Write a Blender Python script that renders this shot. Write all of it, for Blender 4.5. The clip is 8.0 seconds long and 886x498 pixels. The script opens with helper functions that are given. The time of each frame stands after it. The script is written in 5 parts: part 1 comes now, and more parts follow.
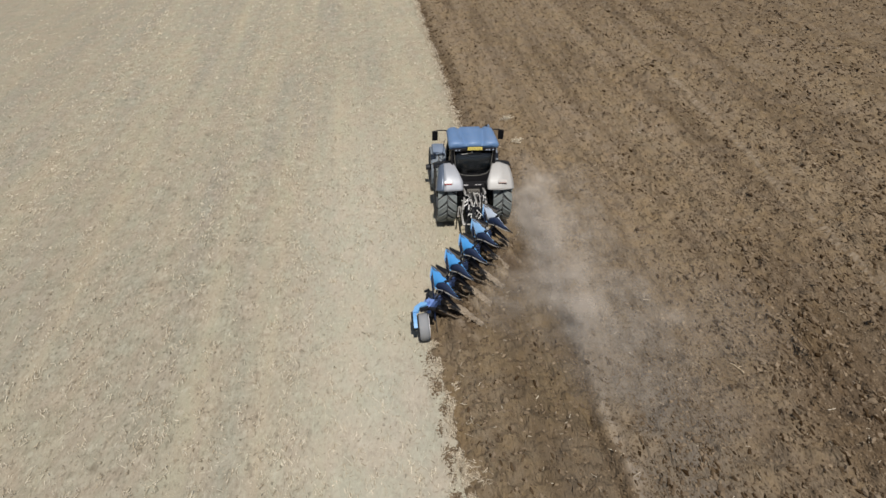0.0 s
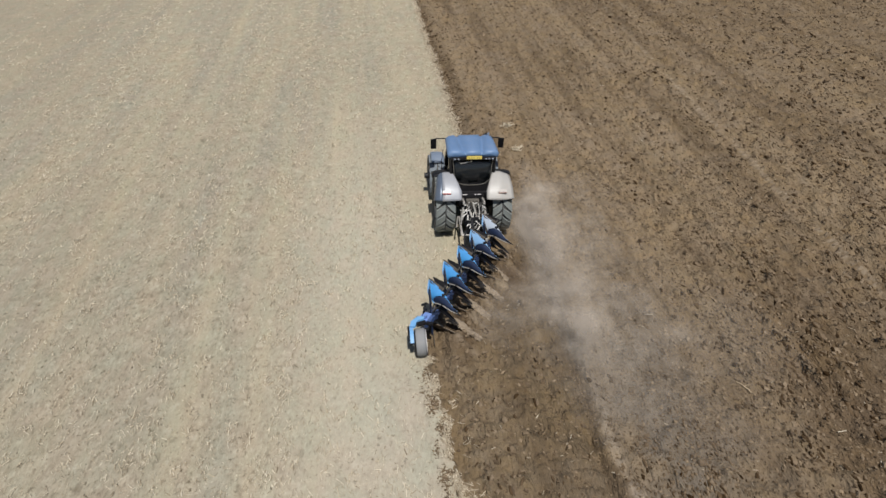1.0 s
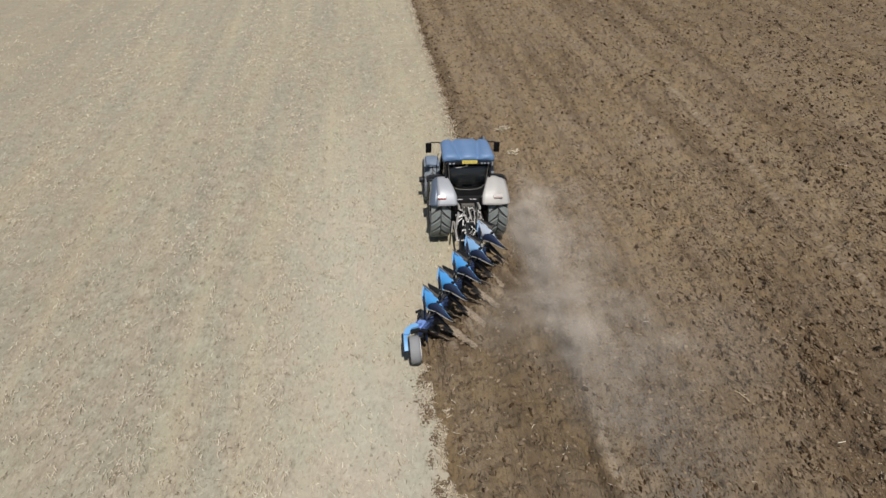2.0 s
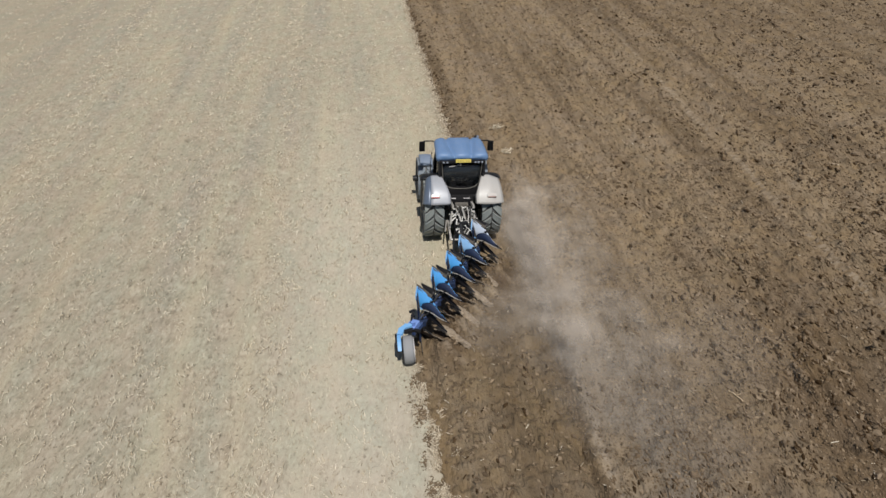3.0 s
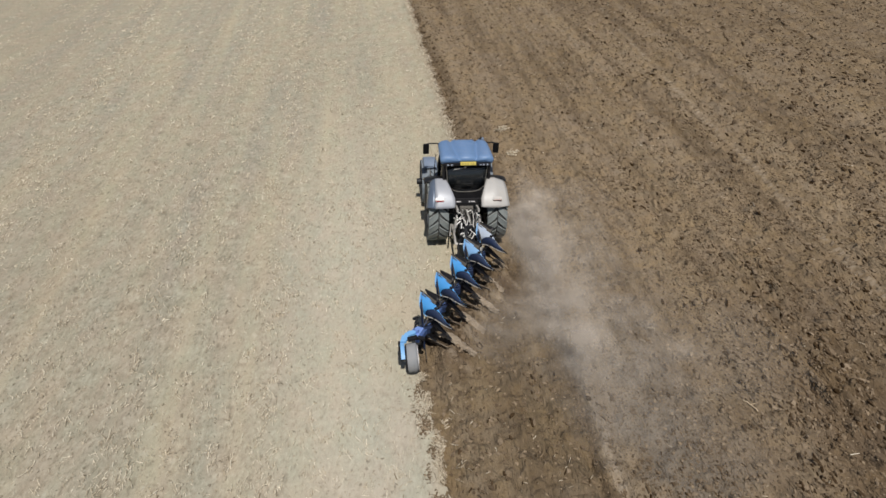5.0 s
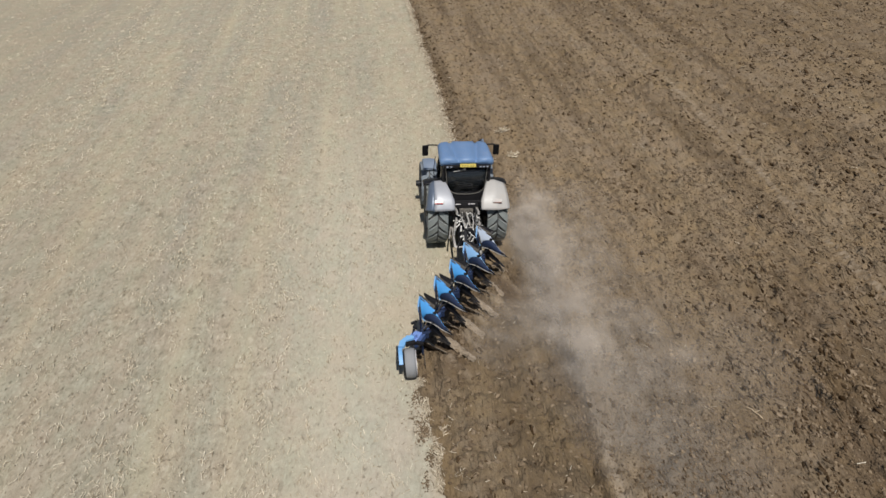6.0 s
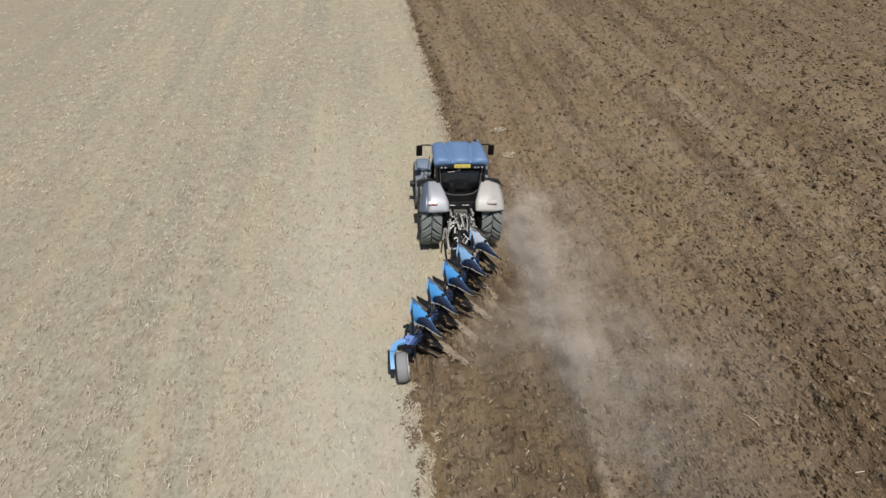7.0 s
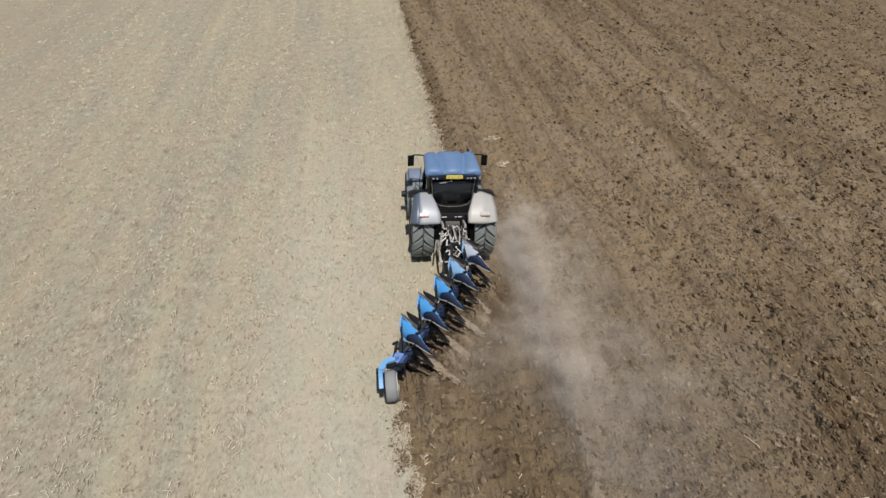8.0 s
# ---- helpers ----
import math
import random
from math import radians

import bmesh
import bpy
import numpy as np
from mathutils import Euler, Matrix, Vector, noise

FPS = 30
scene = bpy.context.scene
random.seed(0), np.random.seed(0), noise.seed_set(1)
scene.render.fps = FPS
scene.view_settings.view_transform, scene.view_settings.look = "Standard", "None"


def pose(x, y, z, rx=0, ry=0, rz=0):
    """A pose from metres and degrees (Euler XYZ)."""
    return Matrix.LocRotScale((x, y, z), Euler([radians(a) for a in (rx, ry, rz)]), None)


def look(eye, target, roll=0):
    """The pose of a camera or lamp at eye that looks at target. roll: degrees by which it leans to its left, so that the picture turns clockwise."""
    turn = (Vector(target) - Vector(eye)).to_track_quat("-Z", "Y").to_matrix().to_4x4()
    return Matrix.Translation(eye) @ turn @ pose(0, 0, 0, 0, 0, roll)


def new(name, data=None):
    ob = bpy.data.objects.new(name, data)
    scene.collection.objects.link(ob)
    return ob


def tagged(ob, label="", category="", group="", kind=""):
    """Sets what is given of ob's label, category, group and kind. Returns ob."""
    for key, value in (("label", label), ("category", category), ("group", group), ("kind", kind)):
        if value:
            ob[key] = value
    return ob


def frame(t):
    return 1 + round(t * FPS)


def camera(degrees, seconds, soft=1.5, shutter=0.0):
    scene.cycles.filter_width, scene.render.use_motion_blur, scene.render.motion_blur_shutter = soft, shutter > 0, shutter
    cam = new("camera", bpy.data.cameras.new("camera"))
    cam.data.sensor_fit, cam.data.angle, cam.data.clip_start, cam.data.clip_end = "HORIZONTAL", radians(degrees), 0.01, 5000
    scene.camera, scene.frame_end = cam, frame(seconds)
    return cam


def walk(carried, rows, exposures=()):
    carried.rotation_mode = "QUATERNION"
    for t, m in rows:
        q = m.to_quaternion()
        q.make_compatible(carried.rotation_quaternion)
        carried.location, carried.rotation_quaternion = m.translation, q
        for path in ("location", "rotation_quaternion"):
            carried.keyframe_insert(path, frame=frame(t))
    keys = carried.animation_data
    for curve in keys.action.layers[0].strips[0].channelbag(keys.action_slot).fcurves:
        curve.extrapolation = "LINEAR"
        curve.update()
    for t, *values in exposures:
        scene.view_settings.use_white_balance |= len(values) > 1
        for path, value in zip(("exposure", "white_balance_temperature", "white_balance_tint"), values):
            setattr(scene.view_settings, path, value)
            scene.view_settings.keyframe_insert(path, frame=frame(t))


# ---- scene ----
cam = camera(67.31, 8.0)
# seconds, eye, and the turn about x, y and z
PATH = [
    (0.0, -2.216, -20.416, 12.792, 55.202, 2.994, -5.346),
    (0.5, -2.159, -20.112, 12.749, 55.363, 2.883, -5.254),
    (1.0, -2.111, -19.847, 12.709, 55.479, 2.769, -5.203),
    (1.5, -2.072, -19.665, 12.677, 55.603, 2.669, -5.243),
    (3.0, -2.060, -19.452, 12.669, 55.340, 2.119, -5.910),
    (3.5, -2.049, -19.399, 12.607, 55.229, 2.184, -5.888),
    (4.0, -2.026, -19.299, 12.555, 55.285, 2.275, -5.869),
    (4.5, -2.012, -19.163, 12.509, 55.434, 2.455, -5.702),
    (6.0, -1.908, -18.768, 12.357, 55.631, 2.512, -5.463),
    (6.5, -1.857, -18.637, 12.311, 55.540, 2.313, -5.458),
    (7.0, -1.798, -18.483, 12.268, 55.509, 2.097, -5.555),
    (7.5, -1.729, -18.237, 12.223, 55.633, 1.948, -5.702),
    (8.0, -1.632, -17.923, 12.174, 55.899, 1.775, -5.810),
]
EXPOSURE = 0.0
walk(cam, [(t, pose(x, y, z, rx, ry, rz)) for t, x, y, z, rx, ry, rz in PATH], exposures=((0.0, EXPOSURE), (8.0, EXPOSURE)))

# ---------------------------------------------------------------- light
SUN_UP, SUN_FROM = 61.0, 173.0      # degrees above the ground; compass turn from +y towards +x
world = bpy.data.worlds.new("sky")
scene.world = world
world.use_nodes = True
wn = world.node_tree.nodes
sky = wn.new("ShaderNodeTexSky")
sky.sky_type = "NISHITA"
sky.sun_disc = False
sky.sun_elevation, sky.sun_rotation = radians(SUN_UP), radians(SUN_FROM)
wn["Background"].inputs["Strength"].default_value = 0.055
world.node_tree.links.new(sky.outputs[0], wn["Background"].inputs["Color"])
sun_data = bpy.data.lights.new("sun", "SUN")
sun_data.energy, sun_data.angle, sun_data.color = 4.35, radians(0.6), (1.0, 0.968, 0.915)
sun = new("sun", sun_data)
_e, _a = radians(SUN_UP), radians(SUN_FROM)
sun_way = Vector((math.sin(_a) * math.cos(_e), math.cos(_a) * math.cos(_e), math.sin(_e)))
sun.matrix_basis = look(sun_way * 60, (0, 0, 0))


# ---------------------------------------------------------------- materials
class Nodes:
    def __init__(self, name):
        self.m = bpy.data.materials.new(name)
        self.m.use_nodes = True
        self.t = self.m.node_tree
        self.b = self.t.nodes["Principled BSDF"]
        self.out = self.t.nodes["Material Output"]

    def add(self, kind, **values):
        n = self.t.nodes.new(kind)
        for k, v in values.items():
            setattr(n, k, v)
        return n

    def link(self, a, b):
        self.t.links.new(a, b)

    def coords(self, world_space=False):
        if world_space:
            return self.add("ShaderNodeNewGeometry").outputs["Position"]
        return self.add("ShaderNodeTexCoord").outputs["Object"]

    def noise(self, vec, scale, detail=4.0, rough=0.6, stretch=None):
        if stretch:
            mp = self.add("ShaderNodeMapping")
            mp.inputs["Scale"].default_value = stretch
            self.link(vec, mp.inputs["Vector"])
            vec = mp.outputs[0]
        n = self.add("ShaderNodeTexNoise")
        n.inputs["Scale"].default_value, n.inputs["Detail"].default_value, n.inputs["Roughness"].default_value = scale, detail, rough
        self.link(vec, n.inputs["Vector"])
        return n.outputs["Fac"]

    def ramp(self, fac, stops):
        r = self.add("ShaderNodeValToRGB")
        els = r.color_ramp.elements
        while len(els) < len(stops):
            els.new(0.5)
        for e, (p, c) in zip(els, stops):
            e.position = p
            e.color = (*c, 1) if len(c) == 3 else c
        self.link(fac, r.inputs[0])
        return r.outputs[0]

    def grey(self, fac, a, b):
        if a > b:
            return self.ramp(fac, [(b, (1, 1, 1)), (a, (0, 0, 0))])
        return self.ramp(fac, [(a, (0, 0, 0)), (b, (1, 1, 1))])

    def mix(self, fac, a, b, mode="MIX"):
        n = self.add("ShaderNodeMix", data_type="RGBA", blend_type=mode)
        for sock, v in ((n.inputs[0], fac), (n.inputs[6], a), (n.inputs[7], b)):
            if isinstance(v, bpy.types.NodeSocket):
                self.link(v, sock)
            elif isinstance(v, (int, float)):
                sock.default_value = v
            else:
                sock.default_value = (*v, 1)
        return n.outputs[2]

    def math(self, op, a, b=0.0):
        n = self.add("ShaderNodeMath", operation=op)
        for sock, v in ((n.inputs[0], a), (n.inputs[1], b)):
            if isinstance(v, bpy.types.NodeSocket):
                self.link(v, sock)
            else:
                sock.default_value = v
        return n.outputs[0]

    def attr(self, name):
        return self.add("ShaderNodeAttribute", attribute_name=name).outputs["Fac"]

    def bump(self, height, strength, distance):
        n = self.add("ShaderNodeBump")
        n.inputs["Strength"].default_value, n.inputs["Distance"].default_value = strength, distance
        self.link(height, n.inputs["Height"])
        self.link(n.outputs[0], self.b.inputs["Normal"])

    def set(self, colour=None, rough=None, metal=None, spec=None):
        for key, v in (("Base Color", colour), ("Roughness", rough), ("Metallic", metal), ("Specular IOR Level", spec)):
            if v is None:
                continue
            if isinstance(v, bpy.types.NodeSocket):
                self.link(v, self.b.inputs[key])
            else:
                self.b.inputs[key].default_value = (*v, 1) if isinstance(v, tuple) else v
        return self.m


DUST = (0.36, 0.29, 0.21)


def coated(name, colour, rough=0.4, metal=0.0, dust=0.35, scale=6.0, vary=0.12, bump=0.15, spec=0.5):
    """A paint, metal or plastic with worn tone and settled dust."""
    n = Nodes(name)
    v = n.coords(True)
    big, fine = n.noise(v, scale), n.noise(v, scale * 9, 5)
    dark = tuple(c * (1 - vary) for c in colour)
    light = tuple(min(1, c * (1 + vary)) for c in colour)
    base = n.mix(big, dark, light)
    up = n.add("ShaderNodeSeparateXYZ")
    geo = n.add("ShaderNodeNewGeometry")
    n.link(geo.outputs["Normal"], up.inputs[0])
    lie = n.math("MULTIPLY", n.math("ADD", n.math("MULTIPLY", up.outputs[2], 0.5), 0.5), n.grey(fine, 0.35, 0.75))
    cover = n.math("MULTIPLY", n.math("ADD", lie, n.math("MULTIPLY", n.grey(big, 0.45, 0.8), 0.5)), dust)
    col = n.mix(cover, base, DUST)
    n.bump(fine, bump, 0.01)
    return n.set(col, n.math("ADD", n.math("MULTIPLY", cover, 0.5), rough), metal, spec)


M_BLUE = coated("blue_paint", (0.045, 0.16, 0.52), 0.35, dust=0.22)
M_ROOF = coated("roof_blue_paint", (0.105, 0.205, 0.385), 0.45, dust=0.22, scale=3)
M_PLOUGH = coated("plough_blue_paint", (0.05, 0.28, 0.64), 0.45, dust=0.12)
M_PLOUGHDUST = coated("dusty_plough_blue_paint", (0.17, 0.36, 0.62), 0.55, dust=0.25)
M_ARM = coated("light_blue_paint", (0.14, 0.36, 0.66), 0.45, dust=0.2)
M_SOILED = coated("soil_caked_steel", (0.085, 0.062, 0.042), 0.9, dust=0.45, scale=12, vary=0.4)
M_TONGUE = coated("pale_soil_covered_steel", (0.20, 0.155, 0.112), 0.9, dust=0.3, scale=10, vary=0.4)
# plough blue darkened, as the beam lies in shadow
M_BEAM = coated("shaded_blue_beam_paint", (0.025, 0.07, 0.20), 0.4, dust=0.2, scale=9, vary=0.35)
M_VIOLET = coated("violet_blue_paint", (0.14, 0.25, 0.58), 0.4, dust=0.2, scale=9)
# near-black copy of the plough's blue, for its shaded faces
M_NAVY = coated("shade_dark_blue_steel", (0.013, 0.025, 0.062), 0.5, 0.0, dust=0.04, spec=0.25)
M_PALE = coated("pale_worn_paint", (0.38, 0.46, 0.58), 0.45, dust=0.45)
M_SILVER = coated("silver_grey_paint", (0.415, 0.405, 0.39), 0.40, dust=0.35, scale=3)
M_BLACK = coated("black_plastic", (0.010, 0.010, 0.012), 0.45, dust=0.02, spec=0.25)
M_MIRROR = coated("dull_black_plastic", (0.006, 0.006, 0.007), 0.65, dust=0.0, spec=0.12)
M_FRAME = coated("dark_chassis_paint", (0.011, 0.013, 0.017), 0.5, dust=0.05, spec=0.25)
M_STEEL = coated("dusty_bare_steel", (0.44, 0.43, 0.41), 0.42, 0.35, dust=0.35, scale=14, vary=0.4)
M_GREYFIT = coated("grimy_steel_fittings", (0.14, 0.135, 0.125), 0.45, 0.35, dust=0.3, scale=18, vary=0.6)
M_SHARE = coated("scoured_dark_steel", (0.06, 0.055, 0.05), 0.4, 0.5, dust=0.3)
M_GREY = coated("mid_grey_paint", (0.16, 0.21, 0.29), 0.4, dust=0.2)
M_PALEST = coated("pale_dusty_metal", (0.74, 0.73, 0.70), 0.5, 0.1, dust=0.3, scale=14)
M_HOSE = coated("rubber_hose", (0.012, 0.012, 0.012), 0.6, dust=0.12)
M_CARCASS = coated("dusty_tread_rubber", (0.045, 0.05, 0.054), 0.8, dust=0.25, scale=4, bump=0.3)
M_LUG = coated("dusty_lug_rubber", (0.160, 0.184, 0.184), 0.8, dust=0.25, scale=5, bump=0.3)
M_FRONTLUG = coated("dusty_front_lug_rubber", (0.145, 0.172, 0.20), 0.8, dust=0.15, scale=5, bump=0.3)
M_PALELAMP = coated("dusty_lamp_plastic", (0.44, 0.41, 0.39), 0.5, dust=0.4)
M_WHITE = coated("white_lens", (0.58, 0.56, 0.57), 0.3, dust=0.15)
M_PALETYRE = coated("pale_dusty_rubber", (0.215, 0.225, 0.24), 0.8, dust=0.25, scale=5, bump=0.3)
# silver paint with less dust, bluer and darker for the sky's reflection
M_SKYGUARD = coated("sky_tinted_silver_paint", (0.335, 0.35, 0.385), 0.40, 0.1, dust=0.22, scale=3)
# mudguard paint made slate blue for the sky it reflects
M_FLARE = coated("sky_tinted_flare_paint", (0.095, 0.125, 0.175), 0.34, 0.2, dust=0.10, scale=3)
M_LAMPLENS = coated("grey_lamp_lens", (0.30, 0.34, 0.42), 0.2, dust=0.2)
M_DUSTLENS = coated("dust_covered_lens", (0.42, 0.27, 0.24), 0.6, dust=0.5)
M_TANK = coated("dusty_blue_grey_plastic", (0.095, 0.13, 0.195), 0.45, dust=0.2, scale=5, vary=0.3)
M_RED = coated("red_lens", (0.42, 0.03, 0.04), 0.25, dust=0.15)
M_YELLOW = coated("yellow_plate", (0.62, 0.50, 0.10), 0.4, dust=0.3)
M_PLATEBAR = coated("plate_bars", (0.40, 0.32, 0.07), 0.5, dust=0.3)
M_SEAT = coated("dark_seat_cloth", (0.03, 0.03, 0.035), 0.9, dust=0.1)


def glass():
    n = Nodes("tinted_cab_glass")
    n.set((0.05, 0.058, 0.065), 0.03)
    n.b.inputs["Transmission Weight"].default_value = 0.7
    n.b.inputs["IOR"].default_value = 1.45
    return n.m


M_GLASS = glass()


def stubble_material():
    n = Nodes("straw_stubble")
    v = n.coords(True)
    slant = n.add("ShaderNodeMapping")
    slant.inputs["Rotation"].default_value = (0, 0, radians(-2.4))
    n.link(v, slant.inputs["Vector"])
    w = slant.outputs[0]
    wide = n.noise(w, 0.22, 4, 0.55, (1.6, 0.35, 1))
    rows = n.noise(w, 1.1, 4, 0.6, (1.2, 0.05, 1))
    clump = n.noise(v, 2.2, 4, 0.6, (1, 0.8, 1))
    stroke = n.noise(v, 8, 3, 0.68, (1.3, 0.6, 1))
    fine = n.noise(v, 34, 3, 0.7)
    col = n.ramp(fine, [(0.25, (0.335, 0.285, 0.208)), (0.5, (0.395, 0.342, 0.256)), (0.75, (0.45, 0.393, 0.299))])
    col = n.mix(n.math("MULTIPLY", n.grey(stroke, 0.53, 0.68), 0.6), col, (0.57, 0.505, 0.39))
    col = n.mix(n.math("MULTIPLY", n.grey(stroke, 0.46, 0.32), 0.65), col, (0.20, 0.155, 0.105))
    col = n.mix(n.math("MULTIPLY", n.grey(clump, 0.5, 0.70), 0.5), col, (0.30, 0.25, 0.182))
    col = n.mix(n.math("MULTIPLY", n.grey(clump, 0.5, 0.32), 0.45), col, (0.50, 0.445, 0.345))
    col = n.mix(n.math("MULTIPLY", n.grey(rows, 0.52, 0.64), 0.6), col, n.mix(fine, (0.34, 0.29, 0.205), (0.53, 0.465, 0.345)))
    fleck = n.math("MULTIPLY", n.grey(n.noise(v, 6.5, 3, 0.6, (1.0, 0.7, 1)), 0.38, 0.33), n.grey(clump, 0.62, 0.42))
    col = n.mix(n.math("MULTIPLY", fleck, 0.9), col, (0.13, 0.10, 0.065))
    swath = n.noise(w, 0.55, 3, 0.55, (1.0, 0.035, 1))
    heap = n.noise(v, 3.0, 3, 0.6, (1.0, 0.6, 1))
    col = n.mix(1.0, col, n.mix(n.grey(swath, 0.36, 0.64), (0.92, 0.925, 0.94), (1.065, 1.06, 1.02)), "MULTIPLY")
    col = n.mix(n.math("MULTIPLY", n.grey(heap, 0.40, 0.33), 0.45), col, (0.17, 0.135, 0.09))
    col = n.mix(n.math("MULTIPLY", n.grey(heap, 0.60, 0.68), 0.40), col, (0.58, 0.52, 0.41))
    col = n.mix(1.0, col, n.mix(n.grey(wide, 0.35, 0.68), (0.815, 0.83, 0.845), (0.905, 0.885, 0.85)), "MULTIPLY")
    col = n.mix(n.math("MULTIPLY", n.attr("settled"), n.math("ADD", 0.25, n.math("MULTIPLY", n.grey(clump, 0.35, 0.65), 0.35))), col, (0.53, 0.475, 0.375))
    col = n.mix(n.math("MULTIPLY", n.attr("golden"), 0.38), col, n.mix(fine, (0.36, 0.295, 0.19), (0.55, 0.465, 0.325)))
    col = n.mix(n.math("MULTIPLY", n.attr("worn"), 0.55), col, n.mix(fine, (0.22, 0.18, 0.125), (0.36, 0.305, 0.225)))
    tint = n.noise(v, 1.1, 4, 0.6, (1.2, 0.6, 1))
    col = n.mix(1.0, col, n.mix(n.grey(tint, 0.38, 0.62), (0.955, 1.01, 1.015), (1.02, 1.005, 1.015)), "MULTIPLY")
    n.bump(n.math("ADD", n.math("MULTIPLY", stroke, 1.6), n.math("ADD", n.math("MULTIPLY", fine, 0.5), clump)), 0.55, 0.05)
    return n.set(col, 0.95, spec=0.2)


def soil_material():
    n = Nodes("ploughed_soil")
    v = n.coords(True)
    slant = n.add("ShaderNodeMapping")
    slant.inputs["Rotation"].default_value = (0, 0, radians(-1.5))
    n.link(v, slant.inputs["Vector"])
    w = slant.outputs[0]
    bands = n.noise(w, 0.8, 3, 0.5, (1.0, 0.06, 1))
    lines = n.noise(w, 2.3, 3, 0.6, (1.0, 0.03, 1))
    wide = n.noise(v, 0.22, 4, 0.55, (1.5, 0.5, 1))
    mid = n.noise(v, 2.0, 5, 0.6, (1.2, 0.7, 1))
    crumb = n.noise(v, 8.0, 3, 0.62, (1.6, 0.45, 1))
    patch = n.noise(v, 0.9, 3, 0.6, (1.2, 0.6, 1))
    hue = n.noise(v, 0.45, 3, 0.55)
    pit = n.noise(v, 13.0, 2, 0.6, (1.5, 0.6, 1))
    fine = n.noise(v, 30, 4, 0.7)
    fresh, track, shade_zone, ridge = n.attr("fresh"), n.attr("track"), n.attr("shade_zone"), n.attr("ridge")
    dry = n.ramp(fine, [(0.3, (0.165, 0.119, 0.074)), (0.5, (0.228, 0.167, 0.106)), (0.7, (0.29, 0.217, 0.142))])
    wet = n.ramp(fine, [(0.25, (0.115, 0.085, 0.054)), (0.5, (0.180, 0.135, 0.087)), (0.8, (0.25, 0.190, 0.126))])
    col = n.mix(n.math("MULTIPLY", fresh, 0.9), dry, wet)
    col = n.mix(n.math("MULTIPLY", n.grey(wide, 0.4, 0.7), 0.4), col, (0.182, 0.127, 0.071))
    col = n.mix(n.math("MULTIPLY", n.grey(bands, 0.50, 0.64), 0.80), col, (0.116, 0.082, 0.050))
    col = n.mix(n.math("MULTIPLY", n.grey(lines, 0.52, 0.66), 0.60), col, (0.105, 0.075, 0.046))
    col = n.mix(n.math("MULTIPLY", n.grey(lines, 0.48, 0.34), 0.30), col, n.mix(fresh, (0.265, 0.203, 0.138), (0.165, 0.116, 0.068)))
    col = n.mix(n.math("MULTIPLY", n.grey(bands, 0.48, 0.34), 0.45), col, n.mix(fresh, (0.250, 0.191, 0.125), (0.168, 0.116, 0.065)))
    col = n.mix(n.math("MULTIPLY", n.grey(mid, 0.52, 0.72), 0.45), col, n.mix(fresh, (0.245, 0.184, 0.119), (0.163, 0.112, 0.058)))
    col = n.mix(n.math("MULTIPLY", n.grey(mid, 0.46, 0.3), 0.4), col, (0.110, 0.077, 0.046))
    # darker brown zone that also stands for shadows between the clods
    col = n.mix(n.math("MULTIPLY", shade_zone, n.math("ADD", 0.48, n.math("MULTIPLY", n.grey(wide, 0.3, 0.65), 0.40))), col, (0.098, 0.065, 0.038))
    # moist turned soil, and painted shade by the boards, furrow and step
    col = n.mix(n.math("MULTIPLY", n.attr("moist_shade"), 0.80), col, (0.066, 0.041, 0.024))
    col = n.mix(n.math("MULTIPLY", ridge, n.grey(mid, 0.3, 0.6)), col, (0.31, 0.247, 0.182))
    col = n.mix(1.0, col, n.mix(n.grey(hue, 0.38, 0.64), (1.07, 1.08, 1.12), (1.10, 1.085, 1.03)), "MULTIPLY")
    col = n.mix(n.math("MULTIPLY", n.attr("ash"), 0.62), col, n.mix(fine, (0.135, 0.115, 0.095), (0.20, 0.173, 0.146)))
    tint = n.noise(v, 1.7, 4, 0.6)
    col = n.mix(1.0, col, n.mix(n.grey(tint, 0.36, 0.64), (0.95, 0.985, 1.03), (1.03, 1.015, 0.96)), "MULTIPLY")
    # shadows between small crumbs, put into the colour as dark spots
    spot_shade = n.math("MULTIPLY", n.grey(crumb, 0.42, 0.36), n.math("ADD", 0.12, n.math("MULTIPLY", n.grey(patch, 0.36, 0.62), 0.88)))
    spot_shade = n.math("MULTIPLY", spot_shade, n.attr("coarse"))
    # painted shade in the crevices, painted light on the crowns between them
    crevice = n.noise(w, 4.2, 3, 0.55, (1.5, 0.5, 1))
    gap_shade = n.math("MULTIPLY", n.grey(crevice, 0.44, 0.37), n.attr("coarse"))
    crown_light = n.math("MULTIPLY", n.grey(crevice, 0.56, 0.66), n.attr("coarse"))
    col = n.mix(n.math("MULTIPLY", crown_light, 0.18), col, n.mix(fine, (0.27, 0.205, 0.138), (0.38, 0.295, 0.205)))
    col = n.mix(n.math("MULTIPLY", gap_shade, 0.30), col, (0.050, 0.035, 0.021))
    # painted highlight on the crumbs' tops
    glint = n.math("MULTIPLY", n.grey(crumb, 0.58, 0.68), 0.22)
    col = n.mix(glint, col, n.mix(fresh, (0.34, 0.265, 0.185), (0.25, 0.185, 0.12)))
    col = n.mix(n.math("MULTIPLY", spot_shade, 0.15), col, (0.048, 0.033, 0.019))
    # shade of small pits, painted dark
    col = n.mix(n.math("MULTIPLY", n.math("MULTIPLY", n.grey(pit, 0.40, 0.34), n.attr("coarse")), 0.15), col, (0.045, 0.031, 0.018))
    col = n.mix(n.math("MULTIPLY", n.math("MULTIPLY", track, n.grey(mid, 0.38, 0.54)), 0.85), col, (0.31, 0.25, 0.18))
